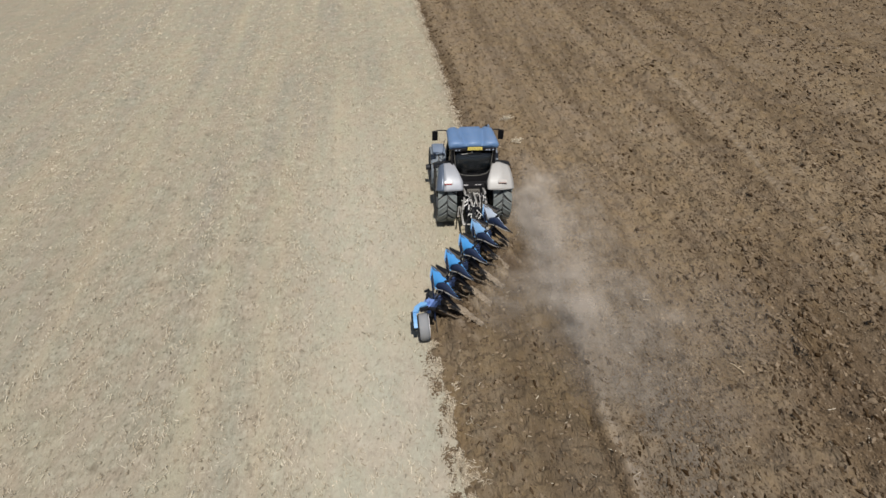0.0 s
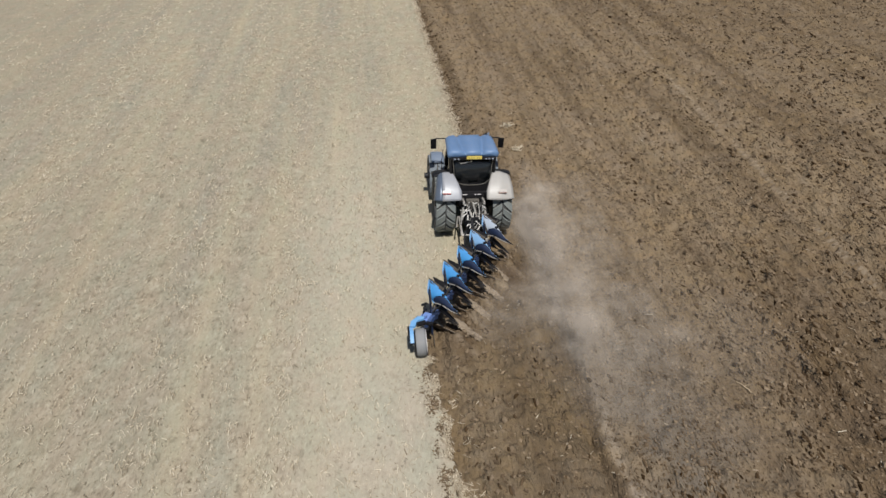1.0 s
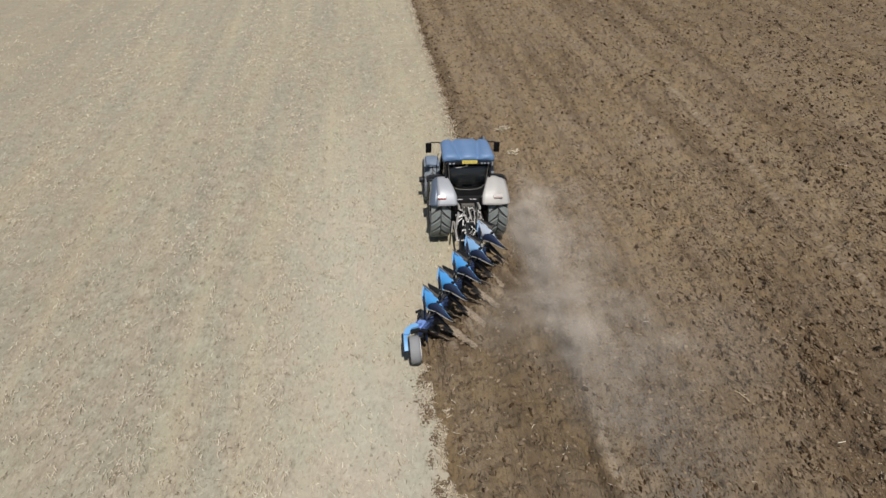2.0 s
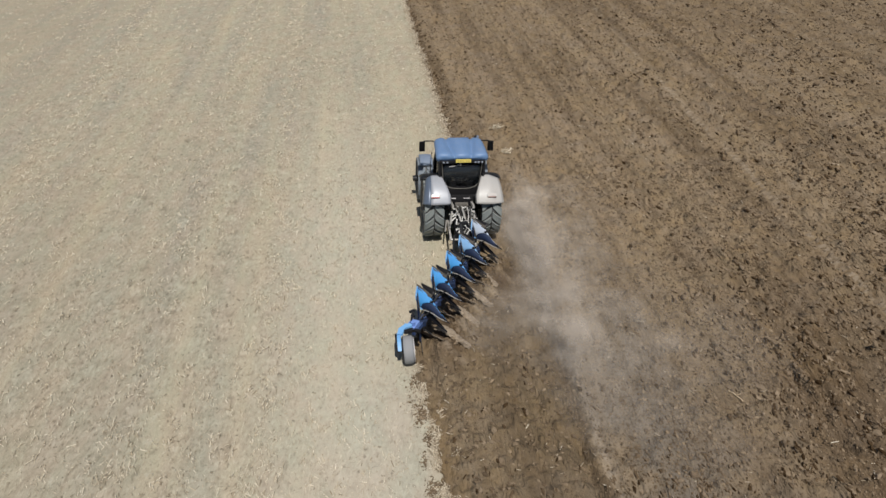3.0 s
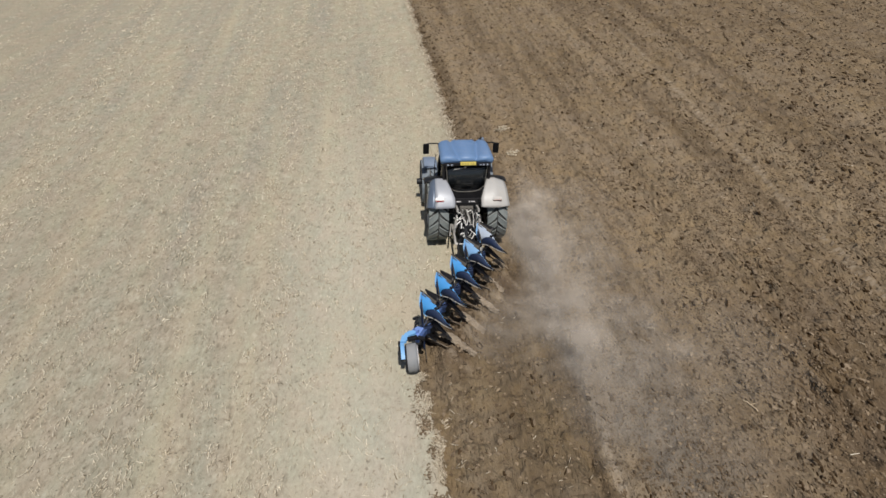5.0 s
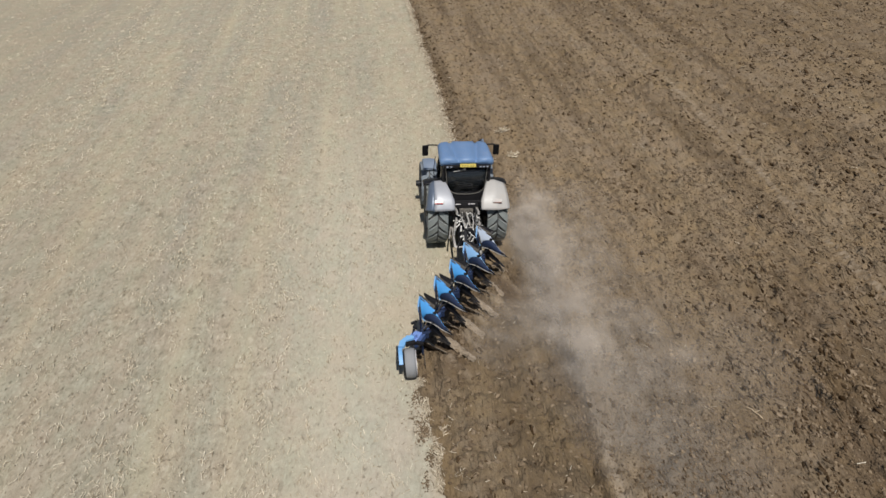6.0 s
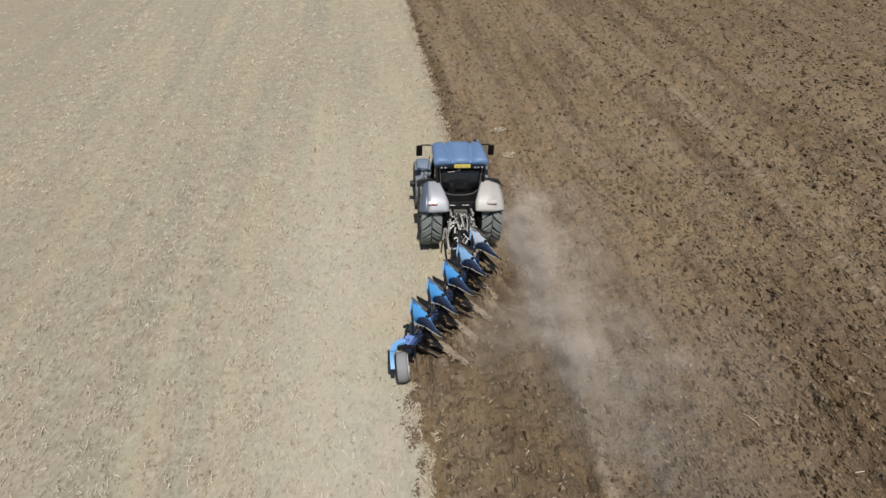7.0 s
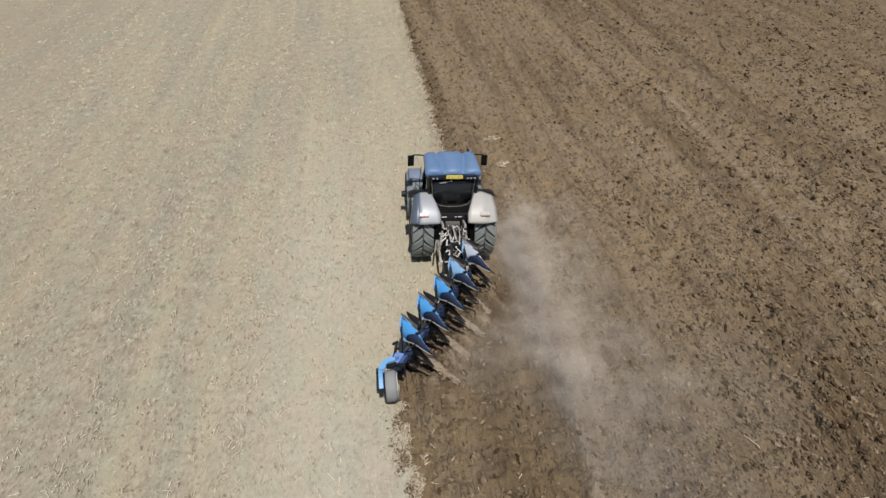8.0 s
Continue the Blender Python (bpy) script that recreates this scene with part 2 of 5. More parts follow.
    n.bump(n.math("ADD", n.math("MULTIPLY", crumb, 1.7), n.math("ADD", n.math("ADD", n.math("MULTIPLY", fine, 0.4), pit), n.math("ADD", mid, n.math("MULTIPLY", crevice, 1.5)))), 0.9, 0.06)
    return n.set(col, 0.97, spec=0.15)


def island_material(name, stops, rough=0.95, spec=0.15):
    n = Nodes(name)
    pick = n.add("ShaderNodeNewGeometry").outputs["Random Per Island"]
    fine = n.noise(n.coords(True), 25, 4, 0.7)
    col = n.mix(1.0, n.ramp(pick, stops), n.ramp(fine, [(0.2, (0.7, 0.7, 0.7)), (0.8, (1.25, 1.22, 1.18))]), "MULTIPLY")
    n.bump(fine, 0.5, 0.02)
    return n.set(col, rough, spec=spec)


def slice_material():
    n = Nodes("dry_rolling_soil")
    v = n.coords(True)
    fine, mid = n.noise(v, 26, 5, 0.7), n.noise(v, 5, 4, 0.6)
    col = n.ramp(fine, [(0.25, (0.19, 0.148, 0.104)), (0.5, (0.30, 0.24, 0.175)), (0.75, (0.37, 0.30, 0.225))])
    col = n.mix(n.math("MULTIPLY", n.grey(mid, 0.45, 0.7), 0.7), col, (0.12, 0.088, 0.058))
    n.bump(fine, 0.9, 0.04)
    return n.set(col, 0.97, spec=0.15)


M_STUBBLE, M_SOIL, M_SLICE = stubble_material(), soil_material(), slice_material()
M_CLOD = island_material("soil_clods", [(0.0, (0.095, 0.069, 0.045)), (0.3, (0.12, 0.087, 0.057)), (0.6, (0.15, 0.110, 0.072)), (1.0, (0.27, 0.207, 0.14))], 1.0, 0.03)
# crumb colours for the shaded and the lit sides of clods
M_CRUMB = island_material("shade_dark_crumbs", [(0.0, (0.040, 0.025, 0.013)), (0.50, (0.074, 0.049, 0.028)), (1.0, (0.118, 0.082, 0.050))], 1.0, 0.0)
M_LITCRUMB = island_material("lit_pale_crumbs", [(0.0, (0.15, 0.11, 0.073)), (0.5, (0.195, 0.147, 0.10)), (1.0, (0.255, 0.197, 0.138))], 1.0, 0.0)
M_PRESSED = island_material("pressed_pale_soil", [(0.0, (0.15, 0.115, 0.08)), (0.5, (0.20, 0.157, 0.112)), (1.0, (0.26, 0.207, 0.15))], 1.0, 0.03)
M_STRAW = island_material("loose_straw", [(0.0, (0.15, 0.115, 0.072)), (0.12, (0.30, 0.245, 0.172)), (0.7, (0.48, 0.415, 0.315)), (1.0, (0.68, 0.61, 0.49))], 0.8)
def clod_material():
    n = Nodes("large_clod_soil")
    tone = n.add("ShaderNodeObjectInfo").outputs["Random"]
    fine = n.noise(n.coords(True), 28, 5, 0.7)
    col = n.mix(1.0, n.ramp(tone, [(0.0, (0.11, 0.080, 0.051)), (0.5, (0.165, 0.121, 0.079)), (1.0, (0.25, 0.19, 0.128))]), n.ramp(fine, [(0.2, (0.6, 0.6, 0.6)), (0.8, (1.3, 1.28, 1.25))]), "MULTIPLY")
    n.bump(fine, 0.8, 0.03)
    return n.set(col, 0.97, spec=0.15)


M_BIGCLOD = clod_material()
M_STALK = island_material("dry_cut_stalks", [(0.0, (0.30, 0.245, 0.175)), (0.3, (0.46, 0.40, 0.31)), (1.0, (0.70, 0.635, 0.52))], 0.8)
M_TUFT = island_material("bright_straw", [(0.0, (0.20, 0.155, 0.10)), (0.28, (0.48, 0.41, 0.30)), (1.0, (0.74, 0.67, 0.54))], 0.75)


# ---------------------------------------------------------------- mesh tools
def part(name, bm, material, parent=None, label="", smooth=False):
    me = bpy.data.meshes.new(name)
    if smooth:
        for f in bm.faces:
            f.smooth = True
    bm.to_mesh(me)
    bm.free()
    me.materials.append(material)
    ob = new(name, me)
    ob.parent = parent
    if label:
        tagged(ob, label)
    return ob


def arrays(name, verts, faces, material, parent=None):
    me = bpy.data.meshes.new(name)
    me.from_pydata(np.asarray(verts).tolist(), [], faces if isinstance(faces, list) else np.asarray(faces).tolist())
    me.materials.append(material)
    ob = new(name, me)
    ob.parent = parent
    return ob


def box(bm, c, s, rot=(0, 0, 0), bevel=0.0, taper=None):
    """A box of size s about c; taper: the scale of its top in x and y."""
    r = bmesh.ops.create_cube(bm, size=1)
    vs = r["verts"]
    for v in vs:
        if taper and v.co.z > 0:
            v.co.x *= taper[0]
            v.co.y *= taper[1]
        v.co = Vector((v.co.x * s[0], v.co.y * s[1], v.co.z * s[2]))
    if bevel:
        es = list({e for v in vs for e in v.link_edges})
        out = bmesh.ops.bevel(bm, geom=es, offset=bevel, segments=2, profile=0.6, affect="EDGES")
        vs = list({v for f in out["faces"] for v in f.verts} | {v for v in vs if v.is_valid})
        vs = [v for v in vs if v.is_valid]
        todo, vs = set(vs), list(vs)
        grow = list(todo)
        while grow:
            v = grow.pop()
            for e in v.link_edges:
                o = e.other_vert(v)
                if o not in todo:
                    todo.add(o)
                    grow.append(o)
        vs = list(todo)
    m = pose(*c, *rot)
    for v in vs:
        v.co = m @ v.co
    return vs


def rod(bm, a, b, r, r2=None, seg=10):
    a, b = Vector(a), Vector(b)
    way = b - a
    q = way.to_track_quat("Z", "Y").to_matrix().to_4x4()
    bmesh.ops.create_cone(bm, cap_ends=True, segments=seg, radius1=r, radius2=r if r2 is None else r2, depth=way.length,
                          matrix=Matrix.Translation((a + b) / 2) @ q)


def tube(bm, pts, r, seg=8):
    """A bent tube through the points."""
    pts = [Vector(p) for p in pts]
    rings = []
    for i, p in enumerate(pts):
        way = (pts[min(i + 1, len(pts) - 1)] - pts[max(i - 1, 0)]).normalized()
        q = way.to_track_quat("Z", "Y").to_matrix()
        rings.append([bm.verts.new(p + q @ Vector((r * math.cos(k * math.tau / seg), r * math.sin(k * math.tau / seg), 0))) for k in range(seg)])
    for a, b in zip(rings, rings[1:]):
        for k in range(seg):
            bm.faces.new((a[k], a[(k + 1) % seg], b[(k + 1) % seg], b[k]))
    bm.faces.new(rings[0][::-1])
    bm.faces.new(rings[-1])


def lathe(bm, profile, centre, seg=40):
    """Turns (x, radius) pairs round the x axis through centre; a closed ring."""
    c = Vector(centre)
    rings = []
    for k in range(seg):
        t = k * math.tau / seg
        rings.append([bm.verts.new(c + Vector((x, r * math.cos(t), r * math.sin(t)))) for x, r in profile])
    n = len(profile)
    for k in range(seg):
        a, b = rings[k], rings[(k + 1) % seg]
        for i in range(n):
            j = (i + 1) % n
            bm.faces.new((a[i], a[j], b[j], b[i]))


def sheet(bm, rows, thick):
    """A curved sheet through rows of points, given thickness."""
    grid = [[bm.verts.new(p) for p in row] for row in rows]
    faces = []
    for a, b in zip(grid, grid[1:]):
        for i in range(len(a) - 1):
            faces.append(bm.faces.new((a[i], a[i + 1], b[i + 1], b[i])))
    bmesh.ops.recalc_face_normals(bm, faces=faces)
    bmesh.ops.solidify(bm, geom=faces, thickness=thick)


def slab(bm, outline, axis, depth):
    """A flat plate: an outline of points pushed along axis."""
    vs = [bm.verts.new(p) for p in outline]
    f = bm.faces.new(vs)
    out = bmesh.ops.extrude_face_region(bm, geom=[f])
    d = Vector(axis) * depth
    for v in out["geom"]:
        if isinstance(v, bmesh.types.BMVert):
            v.co += d
    bmesh.ops.recalc_face_normals(bm, faces=bm.faces[:])


def base(name, m, label, category, group=""):
    ob = new(name)
    ob.empty_display_size = 0.2
    ob.matrix_basis = m
    return tagged(ob, label, category, group)


# ---------------------------------------------------------------- the ground
rng = np.random.default_rng(7)


def value_noise(x, y, cell, seed):
    g = np.random.default_rng(seed).random((257, 257))
    u, v = x / cell, y / cell
    i, j = np.floor(u).astype(int), np.floor(v).astype(int)
    fu, fv = u - i, v - j
    fu, fv = fu * fu * (3 - 2 * fu), fv * fv * (3 - 2 * fv)
    i0, i1, j0, j1 = i % 257, (i + 1) % 257, j % 257, (j + 1) % 257
    return (g[i0, j0] * (1 - fu) + g[i1, j0] * fu) * (1 - fv) + (g[i0, j1] * (1 - fu) + g[i1, j1] * fu) * fv


# where the five lower shares cut, from the first to the last
POINTS = [(0.27, -1.90), (-0.22, -2.70), (-0.70, -3.50), (-1.20, -4.24), (-1.69, -5.05)]
BEAM_Z, REACH = 0.68, 0.86


def blob(x, y, cx, cy, rx, ry, turn=0.0):
    c, s = math.cos(radians(turn)), math.sin(radians(turn))
    dx, dy = x - cx, y - cy
    u, v = (dx * c + dy * s) / rx, (-dx * s + dy * c) / ry
    return np.exp(-(u * u + v * v))


def rim_x(y):
    """x of the border between this pass's fresh soil and the last pass's drier soil."""
    return np.interp(y, [-12, -6, -1.2], [2.08, 1.85, 1.5]) + (value_noise(y * 0 + 2, y, 0.9, 61) - 0.5) * 0.2


def edge_x(y):
    """x of the border between the stubble and the ploughed soil."""
    y = np.asarray(y, float)
    x = np.where(y > 6, 0.55 - 0.032 * (y - 6), 0.55)
    cut = np.interp(y, [p[1] + 0.35 for p in POINTS[::-1]], [p[0] - 0.12 for p in POINTS[::-1]])
    x = np.where(y < POINTS[0][1] + 0.35, cut, x)
    back = y < -5.3
    x = np.where(back, -1.96 + 0.09 * np.clip(-6.2 - y, 0, 4.5), x)
    wob = (value_noise(y, y * 0 + 3, 0.6, 5) - 0.5) * 0.22 + (value_noise(y, y * 0 + 9, 0.17, 6) - 0.5) * 0.16
    return x + wob * np.where(y > 3, 0.8, np.where(back, 1.0, 0.35))


def lane_x(y):
    """x of the old wheel track over the ploughed land."""
    return 11.5 + 0.035 * np.maximum(np.asarray(y, float), 0)


def soil_height(x, y):
    d = x - edge_x(y)
    h = (value_noise(x, y, 1.4, 1) - 0.5) * 0.10 + (value_noise(x, y, 0.42, 2) - 0.5) * 0.13 + (value_noise(x, y, 0.17, 3) - 0.5) * (0.09 - 0.04 * np.clip((x - 1.8) / 1.0, 0, 1))
    lump = value_noise(x * 1.3, y * 0.8, 0.28, 4)
    h += np.clip(lump - 0.62, 0, 1) * (0.30 + 0.35 * np.clip((x - 5) / 4, 0, 1))
    h += (value_noise(x * 1.2, y, 0.095, 8) - 0.5) * (0.07 - 0.02 * np.clip((x - 1.8) / 1.0, 0, 1)) * np.clip((20 - y) / 14, 0, 1)
    h += 0.035 * np.cos((x + 0.03 * y) * math.tau / 0.5)
    h += 0.05
    for px, py in POINTS:
        h += 0.26 * np.exp(-(((x - px - 0.62) / 0.22) ** 2 + ((y - py + 0.95) / 0.42) ** 2)) * (0.6 + 0.8 * value_noise(x, y, 0.2, 31))
    # the open furrow along the border, in which the right-hand wheels run
    ahead = y > -1.9
    width = np.where(ahead, np.where(y > 5, 0.30, 0.92), 0.42)
    deep = np.where(ahead, -0.14, -0.17)
    k = np.clip((d - width) / 0.35, 0, 1)
    k = k * k * (3 - 2 * k)
    h = (deep + (h - 0.05) * np.where(np.abs(y) < 4, 0.3, 0.75)) * (1 - k) + h * k
    wall = np.clip(d / 0.09, 0, 1)
    lane = np.clip(1.4 - np.abs(x - lane_x(y)) / 0.22, 0, 1)
    tread = 0.03 * np.sign(np.sin((y + 0.7 * np.abs(x - lane_x(y))) * math.tau / 0.30))
    rim = 1.85 + (value_noise(x * 0 + 2, y, 0.9, 61) - 0.5) * 0.3
    turned = np.clip((-3 - y) / 2, 0, 1)
    h += turned * (0.10 * np.exp(-((x - rim - 0.2) / 0.14) ** 2) - 0.18 * np.exp(-((x - rim + 0.05) / 0.11) ** 2))
    h = h * (1 - lane) + (0.0 + h * 0.2 + tread) * lane
    return h * wall


def stubble_height(x, y):
    return (value_noise(x, y, 3.1, 11) - 0.5) * 0.05 + (value_noise(x, y, 0.5, 12) - 0.5) * 0.03


def axis(stops):
    out = []
    for a, b, step in stops:
        n = max(1, int(round((b - a) / step)))
        out += [a + (b - a) * i / n for i in range(n)]
    out.append(stops[-1][1])
    return np.array(out)


def build_ground():
    xs = axis([(-2500, -300, 400), (-300, -40, 40), (-40, -12, 0.5), (-12, -2.6, 0.3), (-2.6, 9, 0.05), (9, 11, 0.10), (11, 12.2, 0.06), (12.2, 16, 0.10), (16, 36, 0.2), (36, 60, 2), (60, 300, 40), (300, 2500, 400)])
    ys = axis([(-2500, -300, 400), (-300, -30, 30), (-30, -26, 1), (-26, -14, 0.12), (-14, 5, 0.05), (5, 9, 0.08), (9, 20, 0.12), (20, 46, 0.25), (46, 80, 4), (80, 300, 40), (300, 2500, 400)])
    X, Y = np.meshgrid(xs, ys, indexing="ij")
    E = edge_x(Y)
    near = np.argmin(np.abs(X - E), axis=0)
    cols = np.arange(X.shape[1])
    inner = (np.abs(X[near, cols] - E[near, cols]) < 0.05)
    X[near[inner], cols[inner]] = E[near[inner], cols[inner]]
    soil = X > E - 1e-6
    Z = np.where(soil, soil_height(X, Y), stubble_height(X, Y))
    far = np.clip((np.hypot(X, Y) - 60) / 60, 0, 1)
    Z = Z * (1 - far)
    n, m = X.shape
    idx = np.arange(n * m).reshape(n, m)
    quads = np.stack([idx[:-1, :-1], idx[1:, :-1], idx[1:, 1:], idx[:-1, 1:]], -1).reshape(-1, 4)
    mid_soil = (soil[:-1, :-1] & soil[:-1, 1:]).reshape(-1)
    P = np.stack([X, Y, Z], -1).reshape(-1, 3)
    rim = rim_x(Y)
    fresh = (np.clip((rim - X) / 0.2, 0, 1) * np.clip((-1.4 - Y) / 1.2, 0, 1)).reshape(-1)
    ridge = (1.15 * np.exp(-((X - rim - 0.16) / 0.14) ** 2) * np.clip((-1.4 - Y) / 2, 0, 1)).reshape(-1)
    tongue = sum(0.9 * blob(X, Y, px + 0.82, py - 1.25, 0.10, 0.36, 42) for px, py in POINTS) * (0.5 + value_noise(X, Y, 0.22, 81))
    ash = np.exp(-((X - 3.3 + 0.05 * (Y + 8)) / 1.6) ** 2) * (X > rim + 0.1) * np.clip((-3.5 - Y) / 4, 0, 1) * (0.45 + 0.75 * value_noise(X, Y, 1.1, 83))
    ash = np.clip(ash, 0, 1).reshape(-1)
    ridge = np.clip(ridge + tongue.reshape(-1), 0, 1)
    # dark soil towards the right, with clod shadows put into its colour
    shade_zone = np.clip((X - 2.9 + 0.10 * Y) / 4, 0, 1) * np.clip((-1.0 - Y) / 8, 0, 1) * 0.95
    shade_zone = np.maximum(shade_zone, 0.24 * np.clip((X - 9) / 6, 0, 1) * np.clip((Y + 4) / 8, 0, 1) + 0.16 * np.clip((X - 15) / 9, 0, 1) * np.clip((Y - 4) / 12, 0, 1))
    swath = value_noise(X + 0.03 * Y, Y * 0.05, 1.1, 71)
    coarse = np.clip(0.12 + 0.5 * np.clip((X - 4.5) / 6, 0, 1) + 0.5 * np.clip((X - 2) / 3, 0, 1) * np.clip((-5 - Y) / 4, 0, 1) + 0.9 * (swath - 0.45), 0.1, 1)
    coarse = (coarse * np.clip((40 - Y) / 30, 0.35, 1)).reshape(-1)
    # dark freshly turned soil beside the boards, their shade painted in
    moist_shade = (0.35 + 0.95 * value_noise(X, Y, 0.45, 77)) * np.exp(-((X - edge_x(Y) - 1.0) / 0.5) ** 2) * np.clip((-1.9 - Y) / 0.8, 0, 1) * np.clip((Y + 7.2) / 1.5, 0, 1)
    moist_shade += 1.0 * blob(X, Y, 1.05, -3.5, 0.48, 1.35, -14) * (0.55 + 0.6 * value_noise(X, Y, 0.4, 79)) * (X < rim)
    # dark band for the shadow along the furrow wall ahead
    moist_shade += 0.26 * np.exp(-((X - E - 0.32) / 0.30) ** 2) * np.clip((Y - 3.5) / 2, 0, 1) * (0.4 + 0.9 * value_noise(X, Y, 0.5, 87)) * (X > E)
    # dark line for the shaded step beside the ridge
    moist_shade += 0.75 * np.exp(-((X - rim + 0.06) / 0.09) ** 2) * np.clip((-4.5 - Y) / 2, 0, 1) * value_noise(X, Y, 0.5, 78)
    moist_shade = np.clip(moist_shade, 0, 1).reshape(-1)
    shade_zone = shade_zone.reshape(-1)
    fresh = np.maximum(fresh, (np.clip(1 - np.abs(X - edge_x(Y) - 0.45) / 0.6, 0, 1) * 0.55).reshape(-1))
    settled = (np.exp(-((X + 3.6 + 0.03 * Y) / 2.6) ** 2) * np.clip((16 - Y) / 16, 0, 1)).reshape(-1)
    golden = np.exp(-((X - E + 1.1) / 1.2) ** 2) * np.clip((Y + 8) / 4, 0, 1).reshape(X.shape) * (0.5 + value_noise(X, Y * 0.3, 0.9, 84))
    golden = np.clip(golden, 0, 1).reshape(-1)
    worn = 0.55 * np.clip((-9.5 - X - 0.1 * np.maximum(Y, 0)) / 5, 0, 1) * np.clip((16 - Y) / 10, 0, 1) * (0.4 + value_noise(X, Y * 0.4, 1.6, 85))
    worn += np.clip((-16.5 - X) / 9, 0, 1) * np.clip((Y - 10) / 9, 0, 1) * (0.4 + 0.8 * value_noise(X, Y, 2.0, 86))
    worn = np.clip(worn, 0, 1).reshape(-1)
    lane = np.clip(1.3 - np.abs(X - lane_x(Y) - 0.25 * (value_noise(X * 0 + 5, Y, 3.0, 63) - 0.5)) / 0.19, 0, 1) * np.clip(value_noise(X * 0 + 4, Y, 1.6, 62) * 2.2 - 0.35, 0.1, 1)
    track = (lane * (0.15 + 0.85 * (np.sin((Y + 0.7 * np.abs(X - lane_x(Y))) * math.tau / 0.30) > 0))).reshape(-1)
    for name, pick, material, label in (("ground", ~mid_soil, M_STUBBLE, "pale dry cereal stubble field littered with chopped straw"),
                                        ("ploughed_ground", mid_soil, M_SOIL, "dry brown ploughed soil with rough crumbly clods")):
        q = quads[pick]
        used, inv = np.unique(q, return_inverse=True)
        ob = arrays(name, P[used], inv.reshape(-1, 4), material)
        a = ob.data.attributes.new("fresh", "FLOAT", "POINT")
        a.data.foreach_set("value", fresh[used].astype(np.float32))
        a = ob.data.attributes.new("track", "FLOAT", "POINT")
        a.data.foreach_set("value", track[used].astype(np.float32))
        for key, field in (("settled", settled), ("coarse", coarse), ("shade_zone", shade_zone), ("ridge", ridge), ("moist_shade", moist_shade), ("ash", ash), ("golden", golden), ("worn", worn)):
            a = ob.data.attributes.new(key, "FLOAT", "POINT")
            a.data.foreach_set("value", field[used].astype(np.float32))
        ob.data.polygons.foreach_set("use_smooth", np.ones(len(q), bool))
        tagged(ob, label, "field", kind="structure")


build_ground()


def scatter(n, x0, x1, y0, y1, power=1.0):
    """Random places, denser towards small y."""
    y = y0 + (y1 - y0) * rng.random(n) ** power
    return x0 + (x1 - x0) * rng.random(n), y


T = (1 + 5 ** 0.5) / 2
ICO = np.array([(-1, T, 0), (1, T, 0), (-1, -T, 0), (1, -T, 0), (0, -1, T), (0, 1, T), (0, -1, -T), (0, 1, -T), (T, 0, -1), (T, 0, 1), (-T, 0, -1), (-T, 0, 1)]) / 1.9
TRI = np.array([(0, 11, 5), (0, 5, 1), (0, 1, 7), (0, 7, 10), (0, 10, 11), (1, 5, 9), (5, 11, 4), (11, 10, 2), (10, 7, 6), (7, 1, 8),
                (3, 9, 4), (3, 4, 2), (3, 2, 6), (3, 6, 8), (3, 8, 9), (4, 9, 5), (2, 4, 11), (6, 2, 10), (8, 6, 7), (9, 8, 1)])


def ground_height(x, y):
    return np.where(x > edge_x(y), soil_height(x, y), stubble_height(x, y))


def lumps(name, x, y, size, stretch, material, label, category, swing=math.pi, sink=0.12):
    """Many uneven lumps of soil; stretch: their shape, swing: how far they turn from the plough's way."""
    n = len(x)
    V = ICO[None] * (1 + (rng.random((n, 12, 1)) - 0.5) * 0.8)
    V = V * size[:, None, None] * (0.7 + 0.6 * rng.random((n, 1, 3))) * np.array(stretch)
    a = rng.normal(0, 1, n) * swing
    c, s = np.cos(a)[:, None], np.sin(a)[:, None]
    VX, VY = V[..., 0] * c - V[..., 1] * s, V[..., 0] * s + V[..., 1] * c
    Z = V[..., 2] + (ground_height(x, y) + size * sink)[:, None]
    P = np.stack([VX + x[:, None], VY + y[:, None], Z], -1).reshape(-1, 3)
    F = (TRI[None] + 12 * np.arange(n)[:, None, None]).reshape(-1, 3)
    return tagged(arrays(name, P, F, material), label, category, kind="stuff")


def on_soil(x, y):
    """Keeps to the ploughed land, clear of the open furrow under the tractor and of the old wheel track."""
    keep = (x > edge_x(y) + 0.05) & (x < 13 + 0.75 * np.maximum(y + 13, 0))
    keep &= ~((y > -1.9) & (y < 4) & (x < edge_x(y) + 0.95))
    return keep & ((np.abs(x - lane_x(y)) > 0.18) | (value_noise(x * 0 + 4, y, 1.6, 62) < 0.4))


